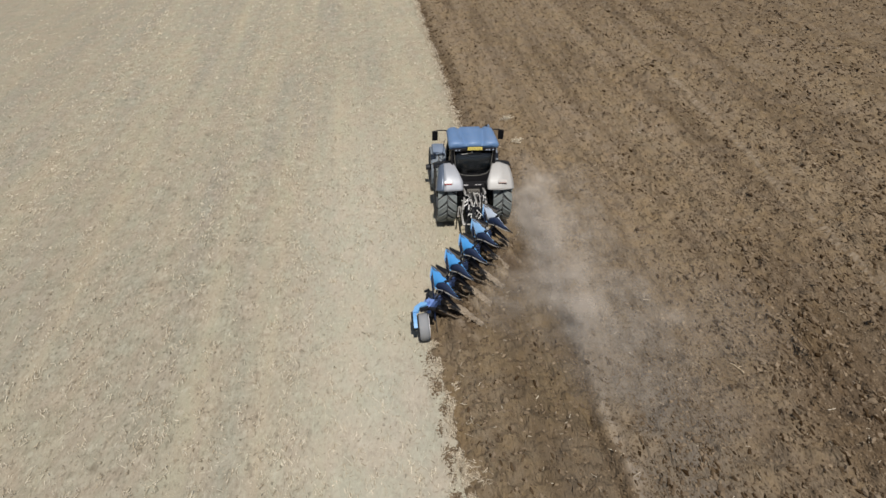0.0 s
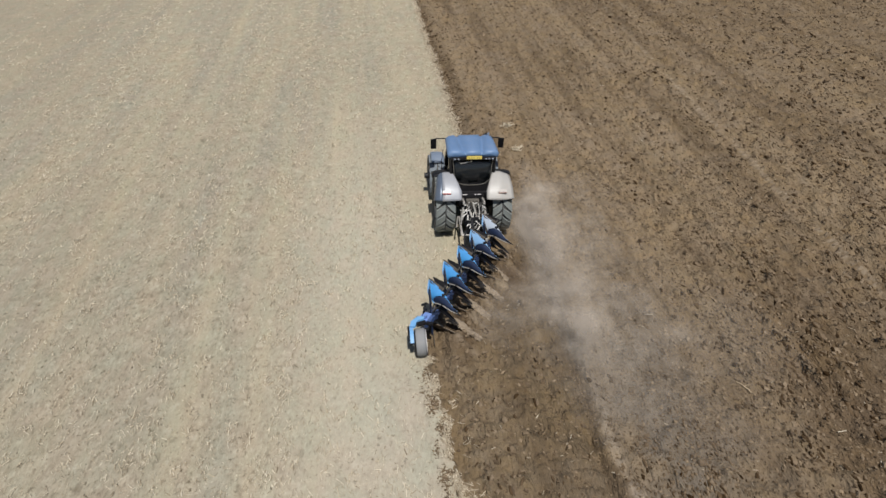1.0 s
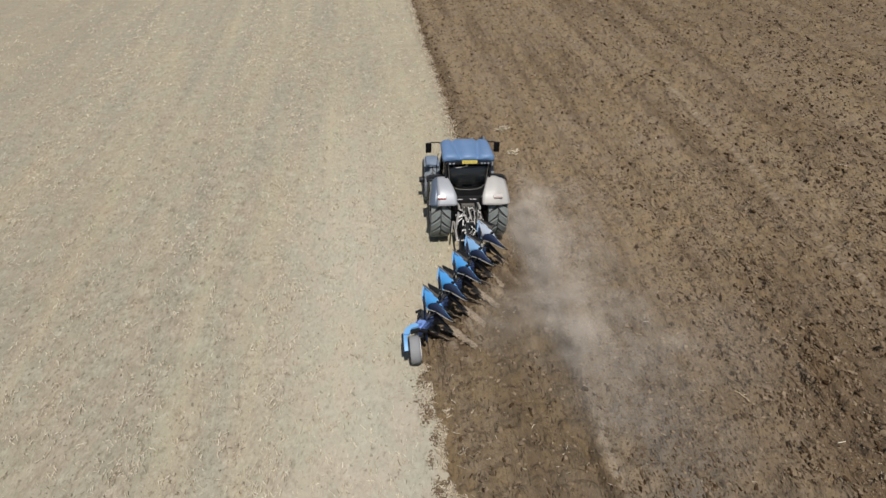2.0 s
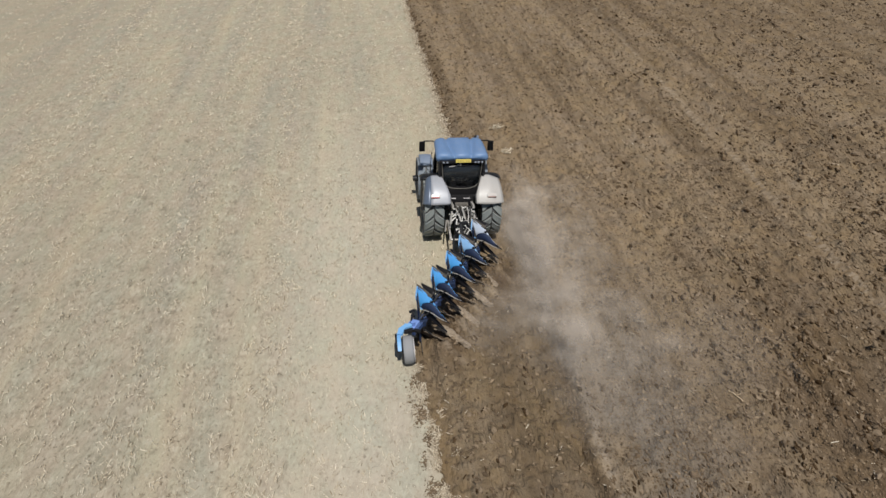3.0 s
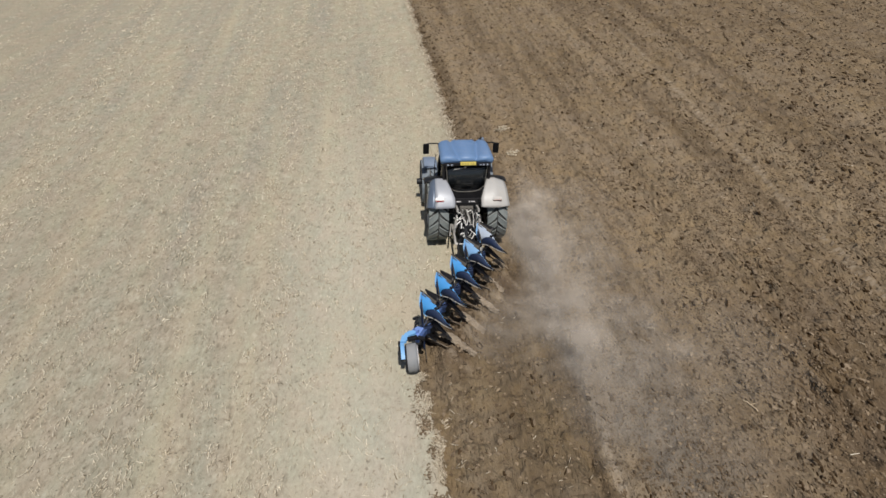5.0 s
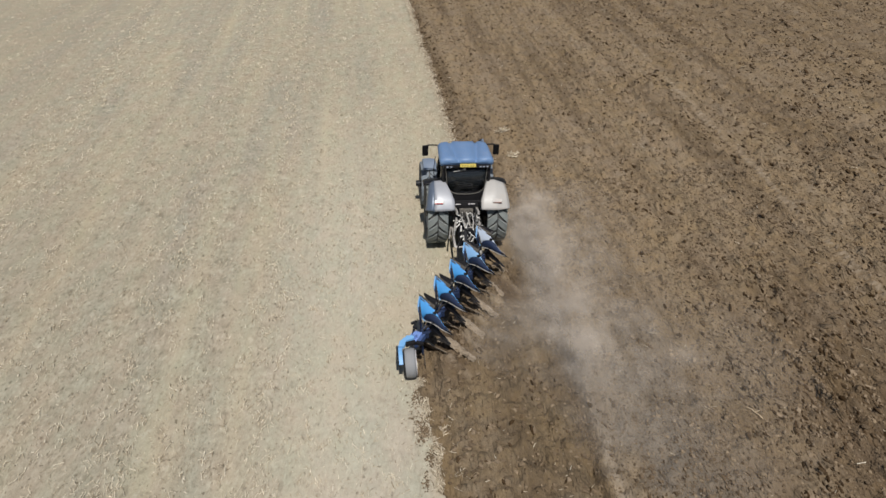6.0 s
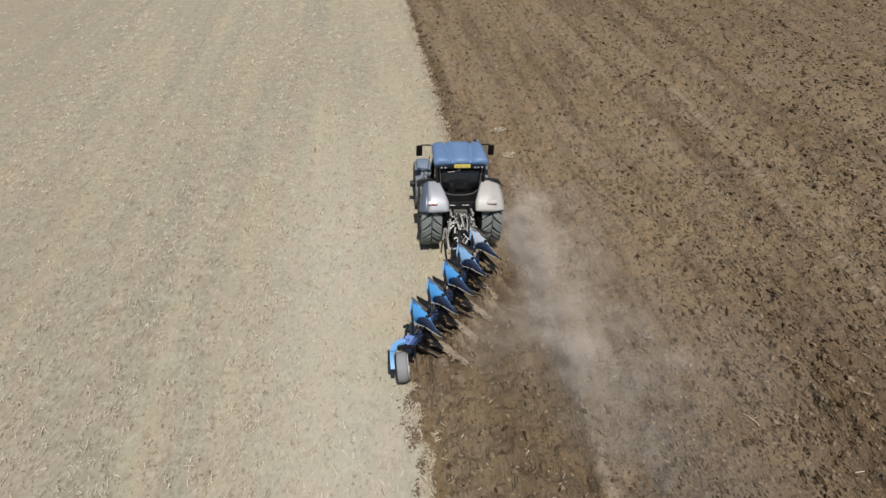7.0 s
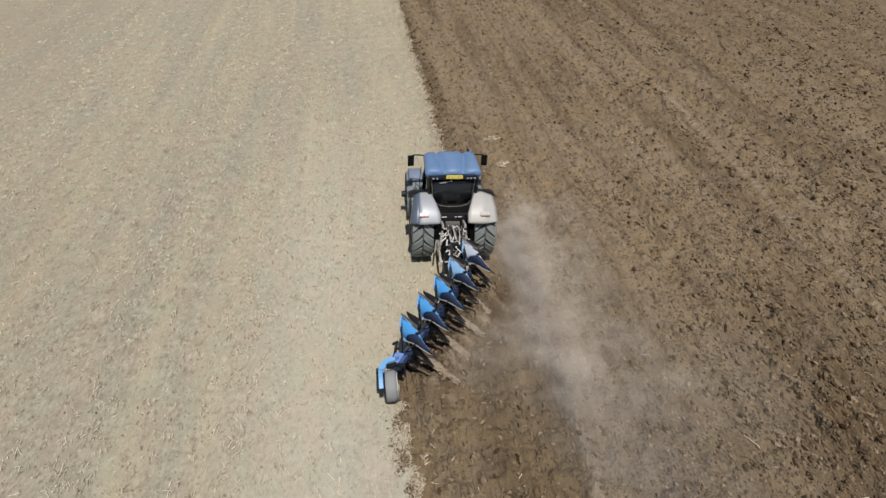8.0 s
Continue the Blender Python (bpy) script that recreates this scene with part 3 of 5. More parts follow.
def build_clods():
    x, y = scatter(46000, -2.2, 30, -13, 40, 1.35)
    bx, by = scatter(8000, -2.2, 13, -25, -13, 1.0)
    x, y = np.concatenate([x, bx]), np.concatenate([y, by])
    keep = on_soil(x, y)
    x, y = x[keep], y[keep]
    size = np.clip(np.exp(rng.normal(-3.72, 0.40, len(x))), 0.014, 0.06) * (1 + 0.014 * np.maximum(y + 13, 0))
    fy = 5 + 34 * rng.random(900)
    fx = edge_x(fy) + np.abs(rng.normal(0.0, 0.14, 900))
    x, y = np.concatenate([x, fx]), np.concatenate([y, fy])
    size = np.concatenate([size, np.clip(np.exp(rng.normal(-3.2, 0.4, 900)), 0.02, 0.09)])
    lumps("soil_clods", x, y, size, (0.9, 1.25, 0.7), M_CLOD, "loose brown soil clods strewn over ploughed land", "soil clods")
    # dark crumbs as clod shadows, in drifts along the rows, the large ones few
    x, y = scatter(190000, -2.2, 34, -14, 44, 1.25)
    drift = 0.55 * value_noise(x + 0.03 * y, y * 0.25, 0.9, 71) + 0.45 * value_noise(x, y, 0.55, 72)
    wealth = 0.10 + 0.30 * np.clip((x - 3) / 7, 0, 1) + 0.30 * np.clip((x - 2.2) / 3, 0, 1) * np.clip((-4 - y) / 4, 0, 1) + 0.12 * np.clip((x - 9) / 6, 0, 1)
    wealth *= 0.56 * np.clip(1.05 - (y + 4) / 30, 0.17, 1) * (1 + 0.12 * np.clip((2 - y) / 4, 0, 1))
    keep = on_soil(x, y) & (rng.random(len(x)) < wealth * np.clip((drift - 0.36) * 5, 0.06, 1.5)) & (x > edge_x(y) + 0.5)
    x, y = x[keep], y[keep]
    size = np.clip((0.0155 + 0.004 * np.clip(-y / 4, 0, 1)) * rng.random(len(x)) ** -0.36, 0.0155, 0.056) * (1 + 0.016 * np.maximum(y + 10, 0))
    lumps("dark_crumbs", x, y, size, (0.72, 2.0, 0.9), M_CRUMB, "dark soil crumbs lying in drifts, as shadows between clods", "soil crumbs", 0.3, 0.2)
    # broken soil in the furrow's bottom ahead of the tractor
    gy = 5 + 30 * rng.random(1100)
    gx = edge_x(gy) + 0.06 + np.abs(rng.normal(0.0, 0.38, 1100))
    worn = rng.random(1100) < np.clip((np.sin(gy * math.tau / 0.55 + 2.2 * gx) + 0.9), 0.15, 1)
    gx, gy = gx[worn], gy[worn]
    lumps("furrow_crumbs", gx, gy, np.clip(np.exp(rng.normal(-3.5, 0.35, len(gx))), 0.02, 0.06) * (1 + 0.012 * gy), (1.2, 1.1, 0.7), M_CRUMB, "dark soil crumbs in the open furrow ahead", "soil crumbs", 0.6, 0.2)
    # pale partners beside the dark crumbs, as the clods' lit sides
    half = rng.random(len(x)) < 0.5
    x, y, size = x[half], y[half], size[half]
    lumps("lit_crumbs", x + 1.15 * size, y - 0.3 * size, size * 1.25, (0.9, 1.6, 1.0), M_LITCRUMB, "pale soil crumbs lying in drifts, as lit sides of clods", "soil crumbs", 0.45, 0.3)
    # fine broken soil over the nearer ground
    x, y = scatter(60000, 1.7, 15, -13.5, 3, 1.2)
    keep = on_soil(x, y) & (rng.random(len(x)) < 0.25 + 0.75 * np.clip((value_noise(x + 0.03 * y, y * 0.3, 0.8, 73) - 0.3) * 2.5, 0, 1))
    x, y = x[keep], y[keep]
    lumps("fine_soil", x, y, np.clip(0.010 * rng.random(len(x)) ** -0.35, 0.010, 0.034), (0.8, 1.4, 0.9), M_CLOD, "fine broken soil over ploughed land", "soil crumbs", 0.5, 0.25)
    # soil thrown on to the stubble beside the furrow
    py = np.cumsum(0.14 + 0.75 * rng.random(26) ** 2) * -1 - 6.6
    px = edge_x(py) - 0.05 - 0.20 * rng.random(26)
    k = rng.integers(50, 260, 26)
    y = np.repeat(py, k) + rng.normal(0, 0.13, k.sum()) * np.repeat(0.5 + rng.random(26), k)
    x = np.repeat(px, k) + rng.normal(0, 0.085, k.sum()) * np.repeat(0.5 + rng.random(26), k)
    size = np.clip(np.exp(rng.normal(-4.4, 0.45, k.sum())), 0.007, 0.032)
    lumps("thrown_crumbs", x, y, size, (1, 1.2, 0.6), M_CLOD, "grey-brown soil crumbs thrown on to the stubble's edge", "soil crumbs", 2.0, 0.1)


build_clods()


def build_tread_imprints():
    """Bars of pressed soil that a tyre has left along the old wheel track."""
    y = np.arange(-9.0, 17.0, 0.25)
    keep = (value_noise(y * 0 + 4, y, 1.6, 62) > 0.34) & (rng.random(len(y)) < np.clip(1.0 - y / 14, 0.35, 0.95))
    y = y[keep] + rng.normal(0, 0.02, keep.sum())
    x = lane_x(y) + 0.25 * (value_noise(y * 0 + 5, y, 3.0, 63) - 0.5)
    n = len(y)
    corners = np.array([(-1, -1, 0), (1, -1, 0), (1, 1, 0), (-1, 1, 0), (-0.85, -0.5, 1), (0.85, -0.5, 1), (0.85, 0.5, 1), (-0.85, 0.5, 1)])
    V = corners[None] * np.array([0.15, 0.055, 0.05]) * (0.75 + 0.5 * rng.random((n, 1, 3))) + rng.normal(0, 0.012, (n, 8, 3))
    a = rng.normal(0.5, 0.12, n)
    c, s = np.cos(a)[:, None], np.sin(a)[:, None]
    z = soil_height(x, y) - 0.005
    P = np.stack([V[..., 0] * c - V[..., 1] * s + x[:, None], V[..., 0] * s + V[..., 1] * c + y[:, None], V[..., 2] + z[:, None]], -1)
    quads = np.array([(4, 5, 6, 7), (0, 1, 5, 4), (1, 2, 6, 5), (2, 3, 7, 6), (3, 0, 4, 7)])
    F = (quads[None] + 8 * np.arange(n)[:, None, None]).reshape(-1, 4)
    tagged(arrays("tread_imprints", P.reshape(-1, 3), F, M_PRESSED), "pale pressed soil bars left by a tractor tyre", "tyre track", kind="stuff")


build_tread_imprints()


def strips(name, x, y, z, length, width, lift, material, label, category, yaw=None):
    """Bent straws lying about: two quads each, folded along their length."""
    n = len(x)
    a = rng.random(n) * math.tau if yaw is None else yaw
    way = np.stack([np.cos(a), np.sin(a), (rng.random(n) - 0.3) * lift], -1)
    side = np.stack([-np.sin(a), np.cos(a), np.zeros(n)], -1) * (width / 2)[:, None]
    c = np.stack([x, y, z], -1)
    h = (length / 2)[:, None]
    ridge = np.zeros((n, 3))
    ridge[:, 2] = width * 0.5
    P = np.stack([c - way * h - side, c - way * h + ridge, c - way * h + side, c + way * h - side, c + way * h + ridge, c + way * h + side], 1).reshape(-1, 3)
    q = np.array([(0, 1, 4, 3), (1, 2, 5, 4)])
    F = (q[None] + 6 * np.arange(n)[:, None, None]).reshape(-1, 4)
    return tagged(arrays(name, P, F, material), label, category, kind="stuff")


def build_straw():
    x, y = scatter(58000, -34, 1.2, -12.5, 44, 1.35)
    bx, by = scatter(9000, -13, 0, -25, -12.5, 1.0)
    x, y = np.concatenate([x, bx]), np.concatenate([y, by])
    keep = (x < edge_x(y) + 0.02) & (x > -12.5 - 0.55 * np.maximum(y + 12.5, 0))
    swath = value_noise((x + 0.045 * y) * 1.0, y * 0.06, 0.8, 21)
    keep &= rng.random(len(x)) < (0.35 + 0.65 * swath) * np.clip(1.15 - y / 32, 0.3, 1)
    x, y = x[keep], y[keep]
    n = len(x)
    length = np.clip(np.exp(rng.normal(-2.85, 0.5, n)), 0.025, 0.22) * (1 + 0.012 * np.maximum(y + 12, 0))
    width = (0.005 + 0.010 * rng.random(n)) * (1 + 0.02 * np.maximum(y + 12, 0))
    yaw = rng.normal(math.pi / 2, 0.9, n)
    strips("straw_litter", x, y, stubble_height(x, y) + 0.012, length, width, 0.5, M_STRAW, "chopped pale straw lying loose on the stubble", "straw", yaw)
    x, y = scatter(1000, -2, 22, -12.5, 34, 1.4)
    keep = x > edge_x(y) + 0.3
    x, y = x[keep], y[keep]
    n = len(x)
    length = np.clip(np.exp(rng.normal(-2.3, 0.5, n)), 0.04, 0.3)
    bx_y = -13 + 5.6 * rng.random(2000)
    bx = edge_x(bx_y) + np.abs(rng.normal(0, 0.24, 2000))
    pick = value_noise(bx, bx_y, 0.35, 51) > 0.52
    x, y = np.concatenate([x, bx[pick]]), np.concatenate([y, bx_y[pick]])
    length = np.concatenate([length, 0.05 + 0.16 * rng.random(pick.sum())])
    n = len(x)
    strips("straw_remnants", x, y, soil_height(x, y) + 0.03, length, 0.008 + 0.012 * rng.random(n), 0.5, M_STRAW, "stray straw half buried in the ploughed soil", "straw")


build_straw()


def build_stalks():
    """Short cut stalks that still stand, leaning, thicker along the old drill rows."""
    x, y = scatter(60000, -36, 1.2, -13, 48, 1.3)
    keep = (x < edge_x(y) - 0.12) & (x > -12.5 - 0.55 * np.maximum(y + 12.5, 0))
    keep &= rng.random(len(x)) < np.clip((value_noise(x * 1.3, y * 0.5, 0.5, 24) - 0.30) * 2.0, 0.04, 0.8) * np.clip((30 - y) / 24, 0, 1)
    keep &= ~((np.abs(x) < 1.4) & (y > -1.5) & (y < 3.6))
    x, y = x[keep], y[keep]
    n = len(x)
    tall = 0.04 + 0.07 * rng.random(n)
    half = (0.0035 + 0.004 * rng.random(n)) * (1 + 0.02 * np.maximum(y + 12, 0))
    lean = rng.normal(0, 0.45, (n, 2)) * tall[:, None]
    z = stubble_height(x, y) - 0.005
    P = np.empty((n, 6, 3))
    for k, (dx, dy) in enumerate(((-1, -0.6), (1, -0.6), (0, 1.1))):
        P[:, k] = np.stack([x + dx * half, y + dy * half, z], -1)
        P[:, k + 3] = np.stack([x + dx * half + lean[:, 0], y + dy * half + lean[:, 1], z + tall], -1)
    F = (np.array([(0, 1, 4, 3), (1, 2, 5, 4), (2, 0, 3, 5)])[None] + 6 * np.arange(n)[:, None, None]).reshape(-1, 4)
    tagged(arrays("stubble_stalks", P.reshape(-1, 3), F, M_STALK), "short dry cut cereal stalks standing in the field", "stubble", kind="stuff")


build_stalks()


def build_edge_straw():
    y = -13.5 + 7.0 * rng.random(1300)
    x = edge_x(y) + rng.normal(0.03, 0.06, 1300)
    keep = value_noise(x * 0, y, 0.35, 55) > 0.52
    fy = 5 + 30 * rng.random(3200) ** 1.2
    fx = edge_x(fy) + rng.normal(-0.02, 0.11, 3200)
    x, y = np.concatenate([x[keep], fx]), np.concatenate([y[keep], fy])
    n = len(x)
    strips("edge_straw", x, y, stubble_height(x, y) + 0.03, (0.04 + 0.11 * rng.random(n)) * (1 + 0.02 * np.maximum(y, 0)), (0.007 + 0.009 * rng.random(n)) * (1 + 0.03 * np.maximum(y, 0)), 0.7, M_STRAW, "pale straw hanging over the edge of the furrow", "straw", rng.normal(math.pi / 2, 0.7, n))


build_edge_straw()


def build_tufts():
    n = 5200
    x, y = scatter(n * 2, -30, 0.5, -12.5, 40, 1.35)
    lane = np.exp(-(((x + 6.2 + 0.05 * y) / 0.5) ** 2)) + 0.7 * np.exp(-(((x + 9.5 + 0.05 * y) / 0.6) ** 2)) + 0.8 * np.exp(-(((x + 16.5 + 0.08 * y) / 0.9) ** 2)) + 0.22
    keep = (x < edge_x(y) - 0.2) & (x > -12.5 - 0.55 * (y + 12.5)) & (rng.random(n * 2) < lane)
    x, y = np.repeat(x[keep], 7), np.repeat(y[keep], 7)
    k = len(x)
    x, y = x + rng.normal(0, 0.07, k), y + rng.normal(0, 0.11, k)
    length = np.clip(np.exp(rng.normal(-2.4, 0.4, k)), 0.04, 0.22)
    strips("straw_tufts", x, y, stubble_height(x, y) + 0.035, length, (0.007 + 0.011 * rng.random(k)) * (1 + 0.02 * (y + 12)), 0.9, M_TUFT, "small heaps of pale straw along old combine rows", "straw", rng.normal(math.pi / 2, 0.6, k))


build_tufts()

# ---------------------------------------------------------------- the tractor
LEAN_RIGHT = 4.14
PIVOT = -0.97
tractor = base("tractor", pose(PIVOT, 0, 0) @ pose(0, 0, 0, 0, LEAN_RIGHT, 0) @ pose(-PIVOT, 0, 0),
               "blue four-wheel tractor with silver mudguards, dusty, pulling a plough", "tractor")


def wheel(name, x, y, radius, width, lugs, lug_h, rim_r, parent, out, rubber=M_LUG):
    """A wheel on an axle along x; out: +1 or -1, the side that faces away."""
    hub = new(name)
    hub.empty_display_size = 0.1
    hub.parent = parent
    hub.matrix_basis = pose(x, y, radius)
    w = width / 2
    rt = radius - lug_h
    bm = bmesh.new()
    lathe(bm, [(-w, rt * 0.86), (-w * 0.96, rt * 0.95), (-w * 0.8, rt * 0.985), (0, rt), (w * 0.8, rt * 0.985), (w * 0.96, rt * 0.95), (w, rt * 0.86), (w * 0.94, rim_r * 1.1),
               (w * 0.8, rim_r), (-w * 0.8, rim_r), (-w * 0.94, rim_r * 1.1)], (0, 0, 0), 48)
    part("tyre", bm, M_CARCASS, hub, smooth=True)
    # one lug for each side, copied round
    lug = {}
    for s in (-1, 1):
        bm = bmesh.new()
        rows = []
        for i in range(5):
            u = i / 4
            px = s * (0.02 + (w * 1.0 - 0.02) * u)
            ang = (0.30 * width / 0.72) * u ** 0.9 / radius * 1.05
            half = (0.098 + 0.034 * u) / radius
            top = radius * (1.0 - 0.028 * u ** 3)
            low = rt * 0.93 if u > 0.9 else rt * 0.97
            rows.append([(px, r * math.cos(ang + da), r * math.sin(ang + da)) for r, da in ((low, -half * 1.3), (top, -half), (top, half), (low, half * 1.3))])
        vs = [[bm.verts.new(p) for p in row] for row in rows]
        for a, b in zip(vs, vs[1:]):
            for k in range(4):
                bm.faces.new((a[k], a[(k + 1) % 4], b[(k + 1) % 4], b[k]))
        bm.faces.new(vs[0])
        bm.faces.new(vs[-1][::-1])
        bmesh.ops.recalc_face_normals(bm, faces=bm.faces[:])
        me = bpy.data.meshes.new("lug")
        bm.to_mesh(me)
        bm.free()
        me.materials.append(rubber)
        lug[s] = me
    for k in range(lugs):
        for s in (-1, 1):
            ob = new("lug", lug[s])
            ob.parent = hub
            # seen from behind, the arrows point up
            ob.matrix_basis = pose(0, 0, 0, -360 * (k + (0.5 if s > 0 else 0)) / lugs, 0, 0)
    bm = bmesh.new()
    o = out
    lathe(bm, [(o * w * 0.72, rim_r * 0.985), (o * w * 0.80, rim_r * 1.04), (o * w * 0.86, rim_r * 0.97), (o * w * 0.45, rim_r * 0.80), (o * w * 0.40, rim_r * 0.35), (o * w * 0.30, rim_r * 0.35),
               (o * w * 0.34, rim_r * 0.85), (-o * w * 0.78, rim_r * 0.985)], (0, 0, 0), 40)
    part("rim", bm, M_SILVER, hub, "dusty silver steel wheel rim", smooth=True)
    bm = bmesh.new()
    rod(bm, (o * w * 0.25, 0, 0), (o * (w * 0.95 + (0.17 if radius < 0.9 else 0)), 0, 0), rim_r * 0.34, rim_r * 0.26, 20)
    for k in range(10):
        t = k * math.tau / 10
        rod(bm, (o * w * 0.40, rim_r * 0.52 * math.cos(t), rim_r * 0.52 * math.sin(t)), (o * w * 0.56, rim_r * 0.52 * math.cos(t), rim_r * 0.52 * math.sin(t)), 0.025, seg=6)
    part("hub", bm, M_FRAME, hub)
    return hub


AXLE_F = 2.42
for sx in (-1, 1):
    wheel("rear_wheel", sx * 0.95 + 0.015, 0, 1.03, 0.64, 18, 0.055, 0.56, tractor, sx)
    wheel("front_wheel", sx * 0.98, AXLE_F, 0.79, 0.58, 20, 0.045, 0.40, tractor, sx, M_FRONTLUG)


def fender(sx):
    """A mudguard over a rear wheel, its outer side sloping down."""
    bm = bmesh.new()
    rows = []
    for i in range(15):
        a = radians(149 - i * (54 / 14))
        lift = 0.02 * math.sin(math.pi * i / 14)
        row = []
        for x, dr in ((0.40, -0.10), (0.44, -0.01), (0.52, 0.0), (0.80, 0.02), (0.92, 0.015), (0.97, -0.002), (1.22, -0.085), (1.345, -0.135)) if sx > 0 else ((0.40, -0.10), (0.44, -0.01), (0.52, 0.0), (0.80, 0.02), (0.96, 0.016), (1.07, 0.006), (1.17, -0.03), (1.26, -0.085), (1.32, -0.17), (1.345, -0.32)):
            r = 1.205 + dr + lift
            edge = 0.03 * max(0, abs(x - 0.82) - 0.25) * 6 if i == 0 else 0
            inner = max(0.0, (i - 4) / 10) * 0.26
            x = x + inner * max(0.0, (0.9 - x) / 0.5) - (0.14 if sx < 0 else 0.09) * (i / 14) * max(0.0, (x - 0.9) / 0.45)
            row.append((sx * x, r * math.cos(a) * (1 - edge * 0.4), 1.03 + r * math.sin(a) + edge))
        rows.append(row)
    if sx < 0:
        flare = [row[-5:] for row in rows]
        rows = [row[:-4] for row in rows]
    sheet(bm, rows, 0.03)
    bmesh.ops.recalc_face_normals(bm, faces=bm.faces[:])
    # the left one has the sky's reflection mixed into its colour
    fd = part("mudguard", bm, M_SKYGUARD if sx < 0 else M_SILVER, tractor, "dusty silver-white mudguard", smooth=True)
    # added strip that keeps the tyre's top black ahead of the mudguard
    bm = bmesh.new()
    rows = []
    for i in range(9):
        a = radians(94 - i * 5.5)
        rows.append([(sx * x, r * math.cos(a), 1.03 + r * math.sin(a)) for x, r in ((0.66, 1.10), (0.70, 1.12), (1.22, 1.085), (1.33, 1.05), (1.35, 1.0))])
    sheet(bm, rows, 0.02)
    bmesh.ops.recalc_face_normals(bm, faces=bm.faces[:])
    part("extension", bm, M_BLACK, fd, "added black plastic cover that extends the mudguard", smooth=True)
    if sx < 0:
        # outer slope as its own strip, the sky's reflection painted on
        bm = bmesh.new()
        sheet(bm, flare, 0.03)
        bmesh.ops.recalc_face_normals(bm, faces=bm.faces[:])
        part("flare", bm, M_FLARE, fd, "outer flare of a mudguard, sky reflection in its colour", smooth=True)
    # tail lamp on its back
    a = radians(180 - 44)
    cy, cz = 1.235 * math.cos(a), 1.03 + 1.235 * math.sin(a)
    bm = bmesh.new()
    box(bm, (sx * 0.92, cy, cz), (0.30, 0.10, 0.09), (43, 0, 0), 0.012)
    lamp = part("tail_lamp", bm, M_SILVER, fd)
    bm = bmesh.new()
    box(bm, (sx * 0.92, cy - 0.055, cz - 0.02), (0.26, 0.02, 0.07), (30, 0, 0), 0.005)
    part("lens", bm, M_RED if sx < 0 else M_DUSTLENS, lamp, "red tail lamp lens" if sx < 0 else "dust-covered tail lamp lens")
    bm = bmesh.new()
    box(bm, (sx * 0.92, cy - 0.02, cz + 0.05), (0.24, 0.08, 0.012), (43, 0, 0), 0.003)
    part("reflector", bm, M_WHITE if sx < 0 else M_PALELAMP, lamp, "pale lamp top")


fender(-1)
fender(1)


